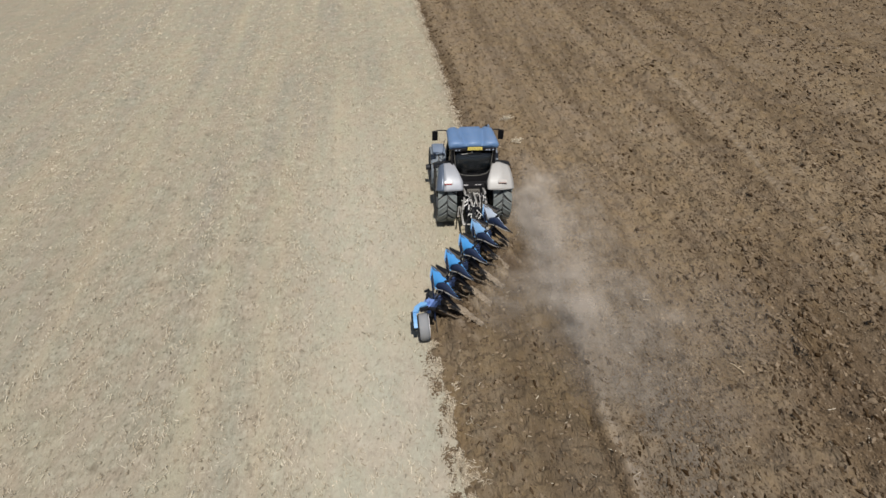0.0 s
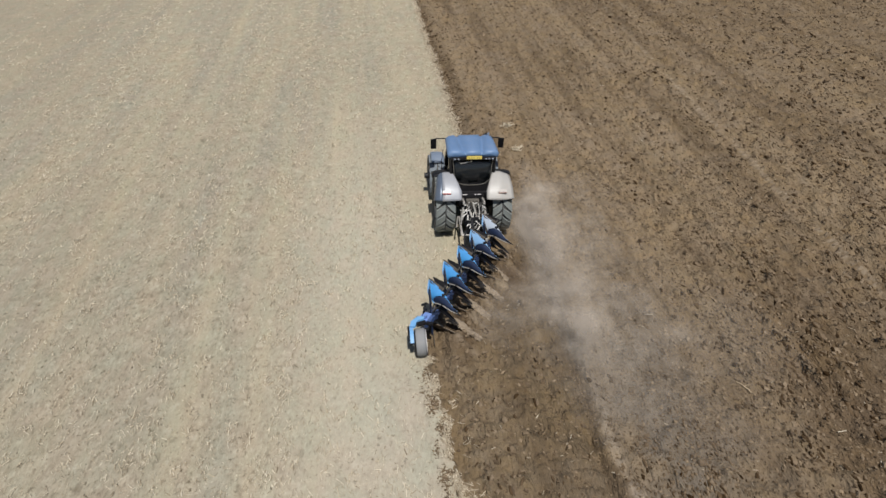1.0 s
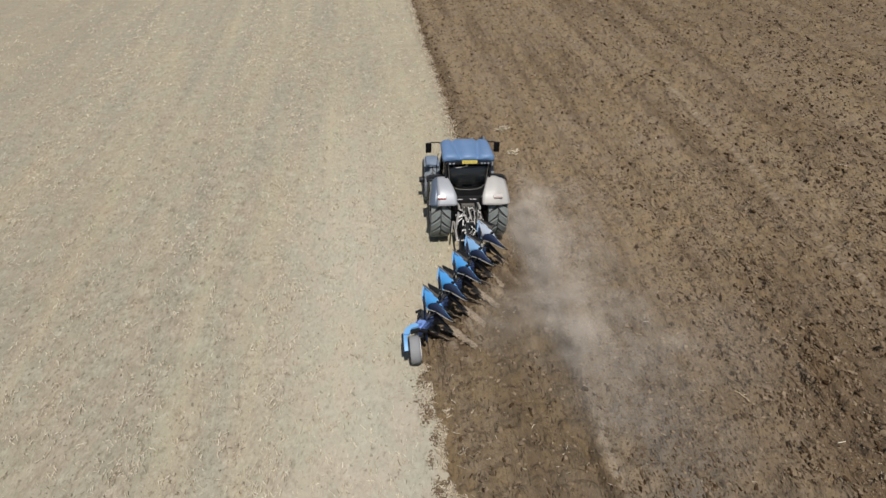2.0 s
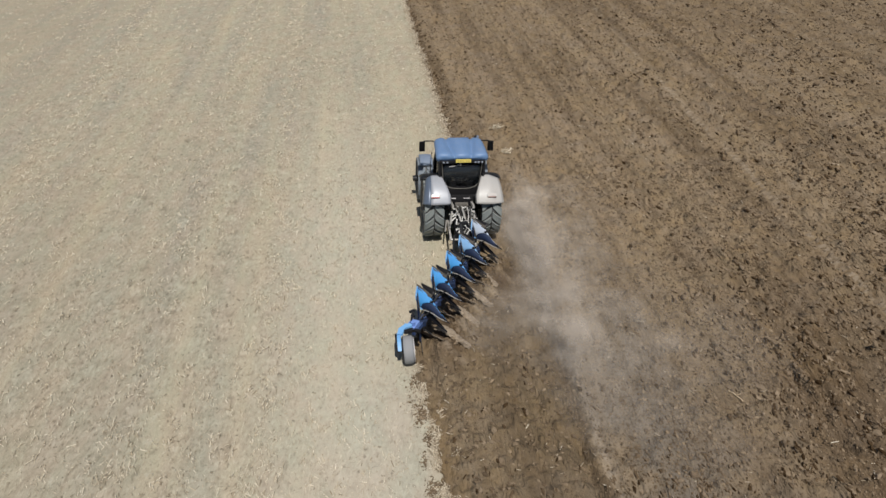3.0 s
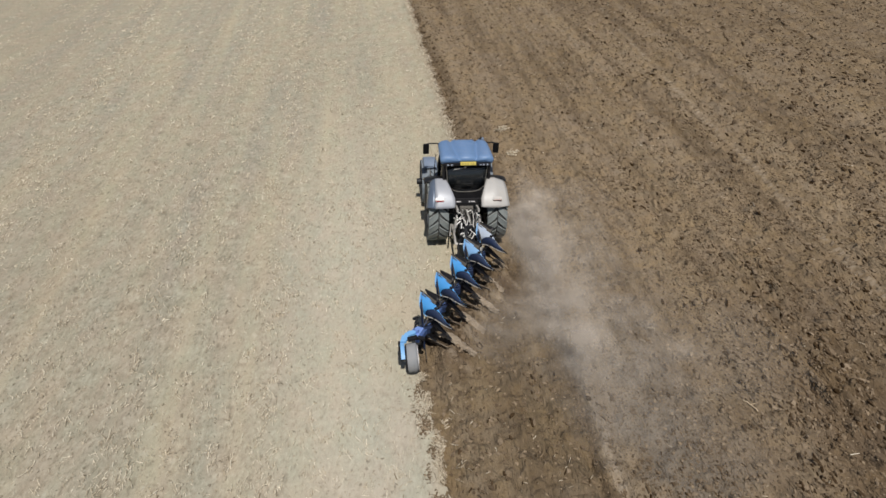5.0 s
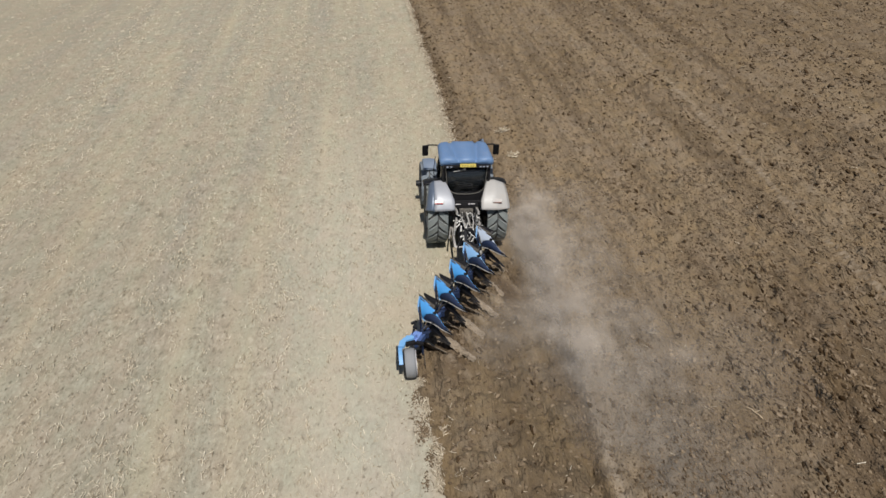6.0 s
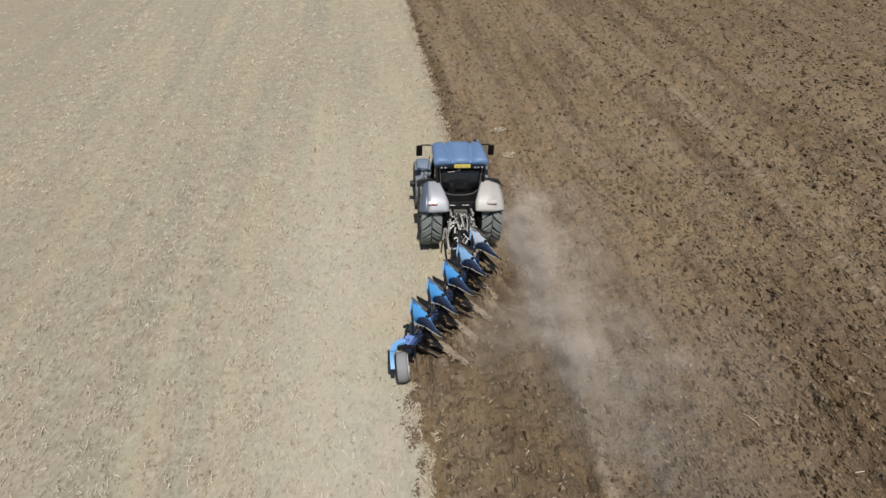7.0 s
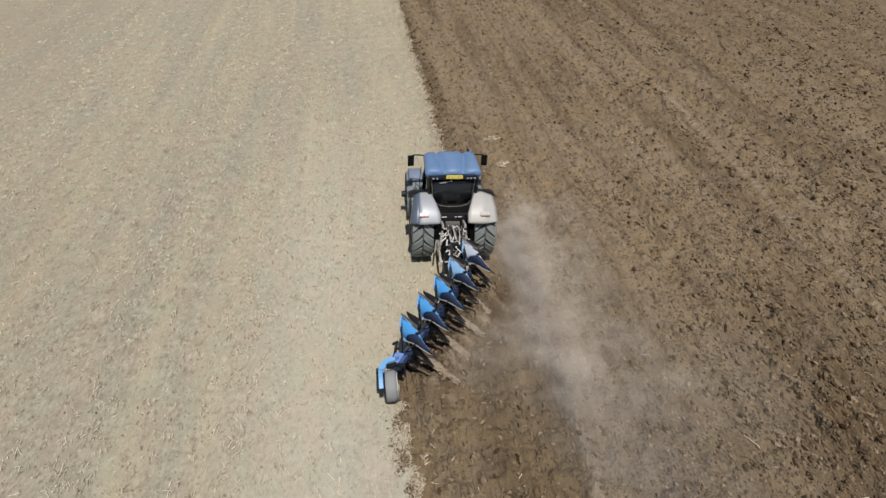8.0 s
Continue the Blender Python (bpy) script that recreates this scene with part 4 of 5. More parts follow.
def cab():
    body = new("cab")
    body.parent = tractor
    body.empty_display_size = 0.1
    # lower shell
    bm = bmesh.new()
    box(bm, (0, 0.55, 1.30), (1.10, 1.75, 0.55), bevel=0.05)
    box(bm, (0, -0.32, 1.30), (0.78, 0.30, 0.50), bevel=0.04)
    box(bm, (0, -0.20, 1.69), (1.16, 0.10, 0.36), bevel=0.03)
    part("floor_shell", bm, M_BLACK, body)
    low = {"rl": (-0.62, -0.22, 1.62), "rr": (0.62, -0.22, 1.62), "ml": (-0.80, 0.55, 1.50), "mr": (0.80, 0.55, 1.50), "fl": (-0.56, 1.42, 1.45), "fr": (0.56, 1.42, 1.45)}
    top = {"rl": (-0.70, -0.12, 2.80), "rr": (0.70, -0.12, 2.80), "ml": (-0.78, 0.55, 2.80), "mr": (0.78, 0.55, 2.80), "fl": (-0.62, 1.20, 2.78), "fr": (0.62, 1.20, 2.78)}
    for k in low:
        bm = bmesh.new()
        a, b = Vector(low[k]), Vector(top[k])
        bulge = Vector((0.06 if a.x > 0 else -0.06, 0, 0))
        tube(bm, [a, a.lerp(b, 0.33) + bulge, a.lerp(b, 0.66) + bulge, b], 0.045, 8)
        part("pillar", bm, M_BLACK, body)
    # rear window, its lower edge curved
    bm = bmesh.new()
    n = 8
    rows = [[], []]
    for i in range(n + 1):
        u = i / n * 2 - 1
        rows[0].append((0.60 * u, -0.20 - 0.05 * (1 - u * u), 1.82 + 0.20 * u ** 4))
        rows[1].append((0.67 * u, -0.13 - 0.03 * (1 - u * u), 2.78))
    sheet(bm, rows, 0.008)
    rw = part("rear_window", bm, M_GLASS, body, "dark tinted rear window", smooth=True)
    bm = bmesh.new()
    tube(bm, [Vector(p) + Vector((0, -0.02, 0)) for p in rows[0]], 0.013, 6)
    tube(bm, [(-0.60, -0.215, 2.02), (-0.67, -0.145, 2.76)], 0.014, 6)
    tube(bm, [(0.60, -0.215, 2.02), (0.67, -0.145, 2.76)], 0.014, 6)
    part("window_seal", bm, M_GREYFIT, rw, "pale rubber window edge")
    bm = bmesh.new()
    tube(bm, [(-0.08, -0.20, 2.66), (-0.25, -0.205, 2.62), (-0.42, -0.205, 2.60)], 0.012, 6)
    rod(bm, (-0.06, -0.14, 2.68), (-0.06, -0.24, 2.68), 0.025)
    part("wiper", bm, M_STEEL, rw, "pale grey rear wiper arm")
    bm = bmesh.new()
    rod(bm, (0.0, -0.275, 1.86), (0.0, -0.275, 1.92), 0.02)
    tube(bm, [(-0.16, -0.265, 1.90), (0, -0.30, 1.89), (0.16, -0.265, 1.90)], 0.012, 6)
    part("window_handle", bm, M_BLACK, rw)
    for sx in (-1, 1):
        for a, b in (("r", "m"), ("m", "f")):
            s = "l" if sx < 0 else "r"
            bm = bmesh.new()
            p = [Vector(low[a + s]), Vector(low[b + s]), Vector(top[b + s]), Vector(top[a + s])]
            rows2 = []
            for i in range(5):
                v = i / 4
                off = Vector((sx * 0.06 * math.sin(math.pi * v), 0, 0))
                rows2.append([p[0].lerp(p[3], v) + off, p[1].lerp(p[2], v) + off])
            sheet(bm, rows2, 0.008)
            part("side_window", bm, M_GLASS, body, smooth=True)
    bm = bmesh.new()
    sheet(bm, [[low["fl"], low["fr"]], [top["fl"], top["fr"]]], 0.008)
    part("windscreen", bm, M_GLASS, body)
    # seat and controls
    bm = bmesh.new()
    box(bm, (0, 0.42, 1.80), (0.52, 0.50, 0.16), bevel=0.05)
    box(bm, (0, 0.16, 2.12), (0.50, 0.14, 0.62), (-8, 0, 0), 0.05)
    box(bm, (0, 0.08, 2.50), (0.28, 0.10, 0.18), (-8, 0, 0), 0.04)
    box(bm, (0.34, 0.42, 1.98), (0.14, 0.46, 0.08), bevel=0.02)
    box(bm, (0, 0.42, 1.66), (0.40, 0.40, 0.20), bevel=0.02)
    part("seat", bm, M_SEAT, body, "dark cloth driver's seat")
    bm = bmesh.new()
    ring = [(0.20 * math.cos(t), 0.95 + 0.17 * math.sin(t), 2.10 + 0.10 * math.sin(t)) for t in np.linspace(0, math.tau, 21)]
    tube(bm, ring, 0.018, 6)
    rod(bm, (0, 0.95, 2.10), (0, 1.18, 1.60), 0.035)
    part("steering_wheel", bm, M_BLACK, body)
    bm = bmesh.new()
    box(bm, (0.50, 0.75, 2.05), (0.05, 0.24, 0.20), (0, 0, 15), 0.015)
    rod(bm, (0.50, 0.75, 1.60), (0.50, 0.75, 1.96), 0.02)
    part("monitor", bm, M_BLACK, body)
    # roof
    bm = bmesh.new()
    prof = [(-0.84, -0.06), (-0.86, 0.05), (-0.80, 0.14), (-0.70, 0.175), (-0.58, 0.19), (-0.52, 0.115), (-0.42, 0.115), (-0.36, 0.185), (0.36, 0.185), (0.42, 0.115), (0.52, 0.115), (0.58, 0.19), (0.70, 0.175), (0.80, 0.14), (0.86, 0.05), (0.84, -0.06)]
    ys = [(-0.24, 0.80, 0.35), (-0.23, 0.96, 0.8), (-0.16, 1.0, 1.0), (0.05, 1.0, 1.03), (0.5, 0.985, 1.05), (0.92, 0.97, 1.0), (1.11, 0.95, 0.9), (1.20, 0.88, 0.6), (1.22, 0.78, 0.2)]
    grid = []
    for y, kx, kz in ys:
        pull = 0.62 + 0.34 * min(1, max(0, (y + 0.2) / 1.3))
        grid.append([bm.verts.new((x * kx * (pull if 0.1 < abs(x) < 0.6 else 1), y + (0.05 * (x / 0.86) ** 2 if y < 0 else -0.06 * (x / 0.86) ** 2), 2.86 + (z * kz if z > 0 else z))) for x, z in prof])
    for a, b in zip(grid, grid[1:]):
        for i in range(len(prof)):
            j = (i + 1) % len(prof)
            bm.faces.new((a[i], a[j], b[j], b[i]))
    bm.faces.new(grid[0])
    bm.faces.new(grid[-1][::-1])
    bmesh.ops.recalc_face_normals(bm, faces=bm.faces[:])
    roof = part("roof", bm, M_ROOF, body, "faded blue cab roof with two shallow channels", smooth=True)
    bm = bmesh.new()
    box(bm, (0, -0.205, 2.785), (1.50, 0.11, 0.09), bevel=0.02)
    box(bm, (0, 0.5, 2.785), (1.46, 1.38, 0.04), bevel=0.01)
    part("roof_lining", bm, M_BLACK, body)
    for x in (-0.62, -0.50, 0.42, 0.52, 0.64):
        bm = bmesh.new()
        box(bm, (x, -0.272, 2.79), (0.06, 0.03, 0.05), bevel=0.012)
        part("work_lamp", bm, M_LAMPLENS, roof, "grey rear work lamp")
    bm = bmesh.new()
    box(bm, (0.02, -0.285, 2.845), (0.50, 0.02, 0.11), (-14, 0, 0), 0.006)
    part("number_plate", bm, M_YELLOW, roof, "yellow plate with unreadable dark bars")
    for x in (-0.17, -0.09, -0.01, 0.10, 0.17):
        bm = bmesh.new()
        box(bm, (0.02 + x, -0.298, 2.843), (0.05, 0.006, 0.06), (-14, 0, 0))
        part("plate_bar", bm, M_PLATEBAR, roof)
    bm = bmesh.new()
    rod(bm, (0.66, 1.05, 2.95), (0.66, 1.05, 3.08), 0.05, 0.04, 12)
    rod(bm, (0.66, 1.05, 3.08), (0.66, 1.05, 3.12), 0.035, 0.02, 12)
    part("beacon", bm, M_GREY, roof)
    # mirrors
    for sx in (-1, 1):
        bm = bmesh.new()
        tube(bm, [(sx * 0.62, 1.22, 2.78), (sx * 0.85, 1.33, 2.80), (sx * 1.10, 1.38, 2.78), (sx * 1.16, 1.38, 2.74)], 0.022, 8)
        arm = part("mirror_arm", bm, M_BLACK, body)
        bm = bmesh.new()
        box(bm, (sx * 1.19, 1.38, 2.58), (0.20, 0.09, 0.36), (0, 0, -6 * sx), 0.03)
        part("mirror_housing", bm, M_MIRROR, arm)
    # lettered strip under the rear window
    bm = bmesh.new()
    for x, w in ((-0.26, 0.16), (0.10, 0.06), (0.22, 0.12)):
        box(bm, (x, -0.455, 1.555), (w, 0.045, 0.012), (0, 0, 0), 0.003)
    part("decal_bar", bm, M_WHITE, body, "white unreadable lettering bars")
    for sx in (-1, 1):
        bm = bmesh.new()
        for k in range(3):
            box(bm, (sx * 0.98, 1.02, 0.52 + 0.30 * k), (0.34, 0.30, 0.035), bevel=0.008)
        box(bm, (sx * 1.13, 1.18, 0.82), (0.03, 0.03, 0.70), bevel=0.006)
        box(bm, (sx * 1.13, 0.86, 0.82), (0.03, 0.03, 0.70), bevel=0.006)
        part("step", bm, M_BLACK, body)
        bm = bmesh.new()
        tube(bm, [(sx * 0.86, 1.30, 1.30), (sx * 0.90, 1.32, 1.9), (sx * 0.86, 1.30, 2.4)], 0.016, 6)
        part("grab_rail", bm, M_BLACK, body)


cab()


def chassis():
    bm = bmesh.new()
    box(bm, (0, 0.25, 0.95), (0.62, 1.5, 0.62), bevel=0.06)
    box(bm, (0, 1.8, 0.85), (0.50, 1.8, 0.50), bevel=0.05)
    rod(bm, (-1.2, 0, 1.03), (1.2, 0, 1.03), 0.16, seg=18)
    rod(bm, (-0.9, AXLE_F, 0.79), (0.9, AXLE_F, 0.79), 0.11, seg=14)
    box(bm, (0, AXLE_F + 0.75, 0.85), (0.62, 0.35, 0.45), bevel=0.05)
    part("chassis", bm, M_FRAME, tractor)
    # bonnet: cross-sections lofted forward
    bm = bmesh.new()
    rows = []
    for y, w, t in ((1.40, 0.50, 1.98), (1.9, 0.49, 1.97), (2.5, 0.47, 1.90), (3.0, 0.44, 1.78), (3.32, 0.38, 1.60), (3.42, 0.30, 1.40)):
        rows.append([(-w, y, 1.10), (-w, y, t - 0.30), (-w * 0.92, y, t - 0.12), (-w * 0.6, y, t - 0.02), (0, y, t), (w * 0.6, y, t - 0.02), (w * 0.92, y, t - 0.12), (w, y, t - 0.30), (w, y, 1.10)])
    sheet(bm, rows, 0.02)
    part("bonnet", bm, M_BLUE, tractor, "blue rounded engine bonnet", smooth=True)
    bm = bmesh.new()
    box(bm, (0, 3.37, 1.20), (0.62, 0.10, 0.50), bevel=0.03)
    for k in range(7):
        box(bm, (0, 3.43, 1.02 + 0.06 * k), (0.54, 0.02, 0.02))
    part("grille", bm, M_BLACK, tractor)
    bm = bmesh.new()
    tube(bm, [(0.62, 1.62, 1.3), (0.64, 1.62, 2.0), (0.66, 1.60, 2.75), (0.68, 1.52, 2.86)], 0.06, 12)
    part("exhaust", bm, M_FRAME, tractor, smooth=True)
    for sx in (-1, 1):
        bm = bmesh.new()
        box(bm, (sx * 0.68, 1.12, 0.78), (0.42, 1.0, 0.58), bevel=0.09)
        part("fuel_tank", bm, M_TANK, tractor, "slate-blue fuel tank", smooth=True)
        # front mudguard
        bm = bmesh.new()
        rows = []
        for i in range(13):
            a = radians(120 - i * 5)
            rows.append([(sx * x, AXLE_F + r * math.cos(a), 0.79 + r * math.sin(a)) for x, r in ((0.74, 0.86), (0.77, 0.88), (0.97, 0.89), (1.17, 0.88), (1.21, 0.83))])
        sheet(bm, rows, 0.02)
        part("front_mudguard", bm, M_GREY, tractor, "blue-grey front mudguard", smooth=True)
        bm = bmesh.new()
        box(bm, (sx * 0.62, AXLE_F - 0.1, 1.45), (0.30, 0.06, 0.06), bevel=0.01)
        part("mudguard_bracket", bm, M_FRAME, tractor)
        bm = bmesh.new()
        box(bm, (sx * 0.98, 1.60, 1.26), (0.05, 0.05, 0.42), (12, 0, 0), 0.01)
        box(bm, (sx * 0.90, 1.58, 1.12), (0.22, 0.05, 0.06), bevel=0.01)
        box(bm, (sx * 1.02, 1.62, 1.36), (0.16, 0.05, 0.06), bevel=0.01)
        part("mudguard_stay", bm, M_MIRROR, tractor, "black mudguard stay")


chassis()


def linkage():
    """Three-point linkage with its arms, rods and hoses."""
    for sx in (-1, 1):
        bm = bmesh.new()
        slab(bm, [(sx * 0.40, -0.45, 0.62), (sx * 0.40, -0.45, 0.74), (sx * 0.43, -1.55, 0.80), (sx * 0.43, -1.70, 0.74), (sx * 0.43, -1.55, 0.66)], (sx, 0, 0), 0.06)
        part("lower_link", bm, M_STEEL, tractor, "dusty steel lower link arm")
        bm = bmesh.new()
        box(bm, (sx * 0.34, -0.62, 1.42), (0.07, 0.66, 0.11), (-14, 0, 0), 0.015)
        part("lift_arm", bm, M_STEEL, tractor)
        bm = bmesh.new()
        rod(bm, (sx * 0.36, -0.92, 1.34), (sx * 0.43, -1.10, 0.80), 0.03)
        rod(bm, (sx * 0.37, -0.97, 1.20), (sx * 0.41, -1.06, 0.94), 0.05)
        part("lift_rod", bm, M_STEEL, tractor)
        bm = bmesh.new()
        rod(bm, (sx * 0.22, -0.40, 0.95), (sx * 0.32, -0.86, 1.36), 0.05)
        part("lift_cylinder", bm, M_FRAME, tractor)
        bm = bmesh.new()
        rod(bm, (sx * 0.48, -0.5, 0.75), (sx * 0.60, -1.25, 0.78), 0.025)
        part("stabiliser", bm, M_STEEL, tractor)
    bm = bmesh.new()
    rod(bm, (0, -0.45, 1.32), (0.02, -0.95, 1.28), 0.035)
    rod(bm, (0.02, -0.75, 1.30), (0.04, -1.25, 1.25), 0.055)
    rod(bm, (0.04, -1.2, 1.255), (0.05, -1.66, 1.22), 0.033)
    part("top_link", bm, M_STEEL, tractor, "dusty steel top link")
    bm = bmesh.new()
    box(bm, (0, -0.50, 1.30), (0.44, 0.16, 0.22), bevel=0.02)
    for k in range(8):
        x = -0.19 + 0.125 * (k % 4)
        rod(bm, (x, -0.56, 1.26 + 0.11 * (k // 4)), (x, -0.68, 1.25 + 0.11 * (k // 4)), 0.028, seg=8)
    part("hydraulic_couplings", bm, M_GREYFIT, tractor)
    bm = bmesh.new()
    box(bm, (0, -0.55, 0.72), (0.34, 0.25, 0.34), bevel=0.03)
    rod(bm, (0, -0.6, 0.72), (0, -0.85, 0.72), 0.05)
    box(bm, (0.0, -1.05, 0.74), (0.56, 0.95, 0.30), bevel=0.05)
    part("drawbar_frame", bm, M_FRAME, tractor)
    r2 = random.Random(5)
    for k in range(120):
        a = Vector((r2.uniform(-0.33, 0.33) * (1 - 0.25 * k / 120), -0.58 - 0.0125 * k, r2.uniform(0.95, 1.40)))
        b = a + Vector((r2.uniform(-0.18, 0.18), r2.uniform(-0.22, -0.03), r2.uniform(-0.20, 0.08)))
        bm = bmesh.new()
        rod(bm, a, b, r2.uniform(0.009, 0.02), seg=8)
        box(bm, b, (0.05, 0.045, 0.04), (r2.uniform(0, 60), 20, r2.uniform(0, 90)), 0.01)
        part("hitch_fitting", bm, (M_PALEST, M_FRAME, M_PALEST, M_BLACK, M_STEEL)[k % 5], tractor)
    for k in range(6):
        x = -0.20 + 0.08 * k
        bm = bmesh.new()
        pts = [(x, -0.66, 1.30 + 0.03 * (k % 2)), (x * 1.2, -0.92, 1.42 + 0.05 * (k % 3)), (x * 0.9 + 0.03, -1.25, 1.36 - 0.05 * (k % 2)), (x * 0.6, -1.60, 1.15), (x * 0.6, -1.85, 1.05)]
        tube(bm, pts, 0.018, 6)
        part("hydraulic_hose", bm, M_HOSE if k % 2 else M_STEEL, tractor)


linkage()

# ---------------------------------------------------------------- the plough
plough = base("reversible_plough", pose(0, 0, 0), "blue five-furrow reversible plough with worn steel shares, turning soil", "plough")


STATIONS = (0.0, 0.25, 0.42, 0.6, 0.8, 1.0)
CUT = ((0.02, 0.02, 0.02), (0.20, -0.22, 0.07), (0.34, -0.40, 0.14), (0.45, -0.60, 0.29), (0.56, -0.80, 0.40), (0.69, -1.00, 0.46))
REAR = ((0.09, -0.36, 0.54), (0.20, -0.46, 0.51), (0.31, -0.57, 0.50), (0.43, -0.71, 0.51), (0.56, -0.87, 0.51), (0.70, -1.02, 0.475))


def along(edge, u):
    return Vector([float(np.interp(u, STATIONS, [p[k] for p in edge])) for k in range(3)])


def board_rows(flip, first=0, last=12, tall=1.0, low_end=None, high_end=None):
    """The mouldboard's surface from the share point back to the tail: rows from its cutting edge to its rear edge."""
    rows = []
    for i in range(first, last + 1):
        u = i / 12
        low, high = along(CUT, u), along(REAR, u)
        row = []
        for k in range(7):
            v0 = low_end(u) if low_end else 0.0
            v1 = high_end(u) if high_end else tall
            v = v0 + (v1 - v0) * k / 6
            p = low.lerp(high, v)
            hollow = 0.13 * math.sin(math.pi * v) * (1 - 0.9 * u)
            p += Vector((-hollow * 0.75, -hollow * 0.45, 0))
            row.append((p.x, p.y, p.z * flip))
        rows.append(row)
    return rows


def plough_body(i, px, py, flip):
    upper = flip < 0
    group = new("plough_body")
    group.parent = plough
    group.empty_display_size = 0.1
    group.matrix_basis = pose(px, py, BEAM_Z - REACH * flip)
    pale = upper and i == 0

    # lit blue part in front, painted-dark shaded part behind, parted along a slant
    def part_line(u):
        return min(1.0, max(0.03, 0.92 - 1.55 * u))
    bm = bmesh.new()
    if upper:
        sheet(bm, board_rows(flip, 0, 12, 1.0, None, part_line), 0.014)
    else:
        sheet(bm, board_rows(flip, 0, 6, 0.8), 0.014)
    part("mouldboard", bm, (M_PALE if pale else M_PLOUGHDUST if i == 1 else M_PLOUGH) if upper else M_SOILED, group, "pale dusty mouldboard" if pale else ("blue painted mouldboard" if upper else "soil-caked mouldboard"), smooth=True)
    bm = bmesh.new()
    if upper:
        sheet(bm, board_rows(flip, 0, 12, 1.0, part_line, None), 0.013)
    else:
        sheet(bm, board_rows(flip, 6, 12, 0.8), 0.013)
    part("wing", bm, M_NAVY if upper else M_TONGUE, group, "mouldboard wing darkened for its shaded side" if upper else "wing covered with pale sliding soil", smooth=True)
    bm = bmesh.new()
    slab(bm, [(0.58, -0.88, 0.42 * flip), (0.68, -1.00, 0.45 * flip), (0.77, -1.12, 0.48 * flip), (0.64, -0.98, 0.51 * flip)], (-0.4, -0.2, 0), 0.03)
    part("tail_piece", bm, M_BLACK if upper else M_TONGUE, group, "black pointed mouldboard tail" if upper else "tail covered with pale soil")
    # worn pale rim along the board's rear edge and along its front
    bm = bmesh.new()
    tube(bm, [Vector(r[-1]) + Vector((-0.01, -0.01, 0)) for r in board_rows(flip, 0, 12, 1.0 if upper else 0.8)], 0.014, 6)
    part("board_edge", bm, M_STEEL if upper else M_SOILED, group)
    bm = bmesh.new()
    tube(bm, [Vector(p) + Vector((-0.018, 0.0, 0)) for p in board_rows(flip, 0, 0)[0]], 0.02, 6)
    part("shin", bm, M_ARM if upper else M_SOILED, group)
    bm = bmesh.new()
    slab(bm, [(-0.02, 0.10, 0.0), (0.06, 0.02, 0.012 * flip), (0.38, -0.36, 0.09 * flip), (0.33, -0.42, 0.14 * flip), (0.02, -0.06, 0.06 * flip)], (0, 0, 1), 0.016)
    part("share", bm, M_SHARE, group, "worn dark steel share")
    bm = bmesh.new()
    slab(bm, [(0.0, -0.22, 0.06 * flip), (0.0, -0.92, 0.02 * flip), (0.0, -0.92, 0.14 * flip), (0.0, -0.42, 0.22 * flip)], (-1, 0, 0), 0.02)
    part("landside", bm, M_SHARE, group)
    bm = bmesh.new()
    slab(bm, [(-0.01, -0.30, 0.10 * flip), (-0.01, -0.48, 0.12 * flip), (-0.01, -0.50, 0.55 * flip), (-0.01, -0.66, (REACH - 0.02) * flip), (-0.01, -0.42, (REACH - 0.02) * flip), (-0.01, -0.30, 0.5 * flip)], (-1, 0, 0), 0.05)
    part("leg", bm, M_NAVY, group)
    bm = bmesh.new()
    box(bm, (0.36, -0.48, 0.20 * flip), (0.09, 0.10, 0.05), (0, 0, -40), 0.01)
    part("bracket", bm, M_FRAME, group)
    bm = bmesh.new()
    rod(bm, (0.34, -0.58, 0.40 * flip), (0.05, -0.56, 0.68 * flip), 0.018, seg=6)
    part("stay", bm, M_FRAME, group)
    # skimmer ahead of the body: a small pointed blade
    bm = bmesh.new()
    rows = []
    for k in range(6):
        u = k / 5
        w = 0.02 + 0.16 * u
        c = Vector((0.14 + 0.24 * u, 0.44 - 0.42 * u, 0.28 + 0.16 * u))
        rows.append([(c.x + 0.16 * u, c.y + 0.03, (c.z - w) * flip), (c.x + 0.02 * u, c.y - 0.02, c.z * flip), (c.x - 0.05 * u, c.y, (c.z + w) * flip)])
    sheet(bm, rows, 0.014)
    part("skimmer", bm, M_BLACK, group, "black steel skimmer", smooth=True)
    bm = bmesh.new()
    rod(bm, (0.26, 0.20, 0.44 * flip), (0.02, -0.36, (REACH - 0.06) * flip), 0.022, seg=8)
    part("skimmer_arm", bm, M_FRAME, group)
    if upper:
        return
    # trash board under the raised body: a dark curved blade that runs out in a point
    bm = bmesh.new()
    rows = []
    for k in range(8):
        u = k / 7
        w = 0.07 * (1 - u) ** 0.8 + 0.012
        c = Vector((0.17 + 0.52 * u ** 1.1, -0.30 - 0.56 * u, 1.03 - 0.30 * u ** 1.2))
        rows.append([(c.x - 0.45 * w, c.y - 0.5 * w, c.z - w), (c.x, c.y, c.z), (c.x + 0.6 * w, c.y + 0.5 * w, c.z + w)])
    sheet(bm, rows, 0.014)
    part("trash_board", bm, M_BLACK, group, "black curved trash board", smooth=True)


for i, (px, py) in enumerate(POINTS):
    plough_body(i, px, py, 1)
    plough_body(i, px, py, -1)


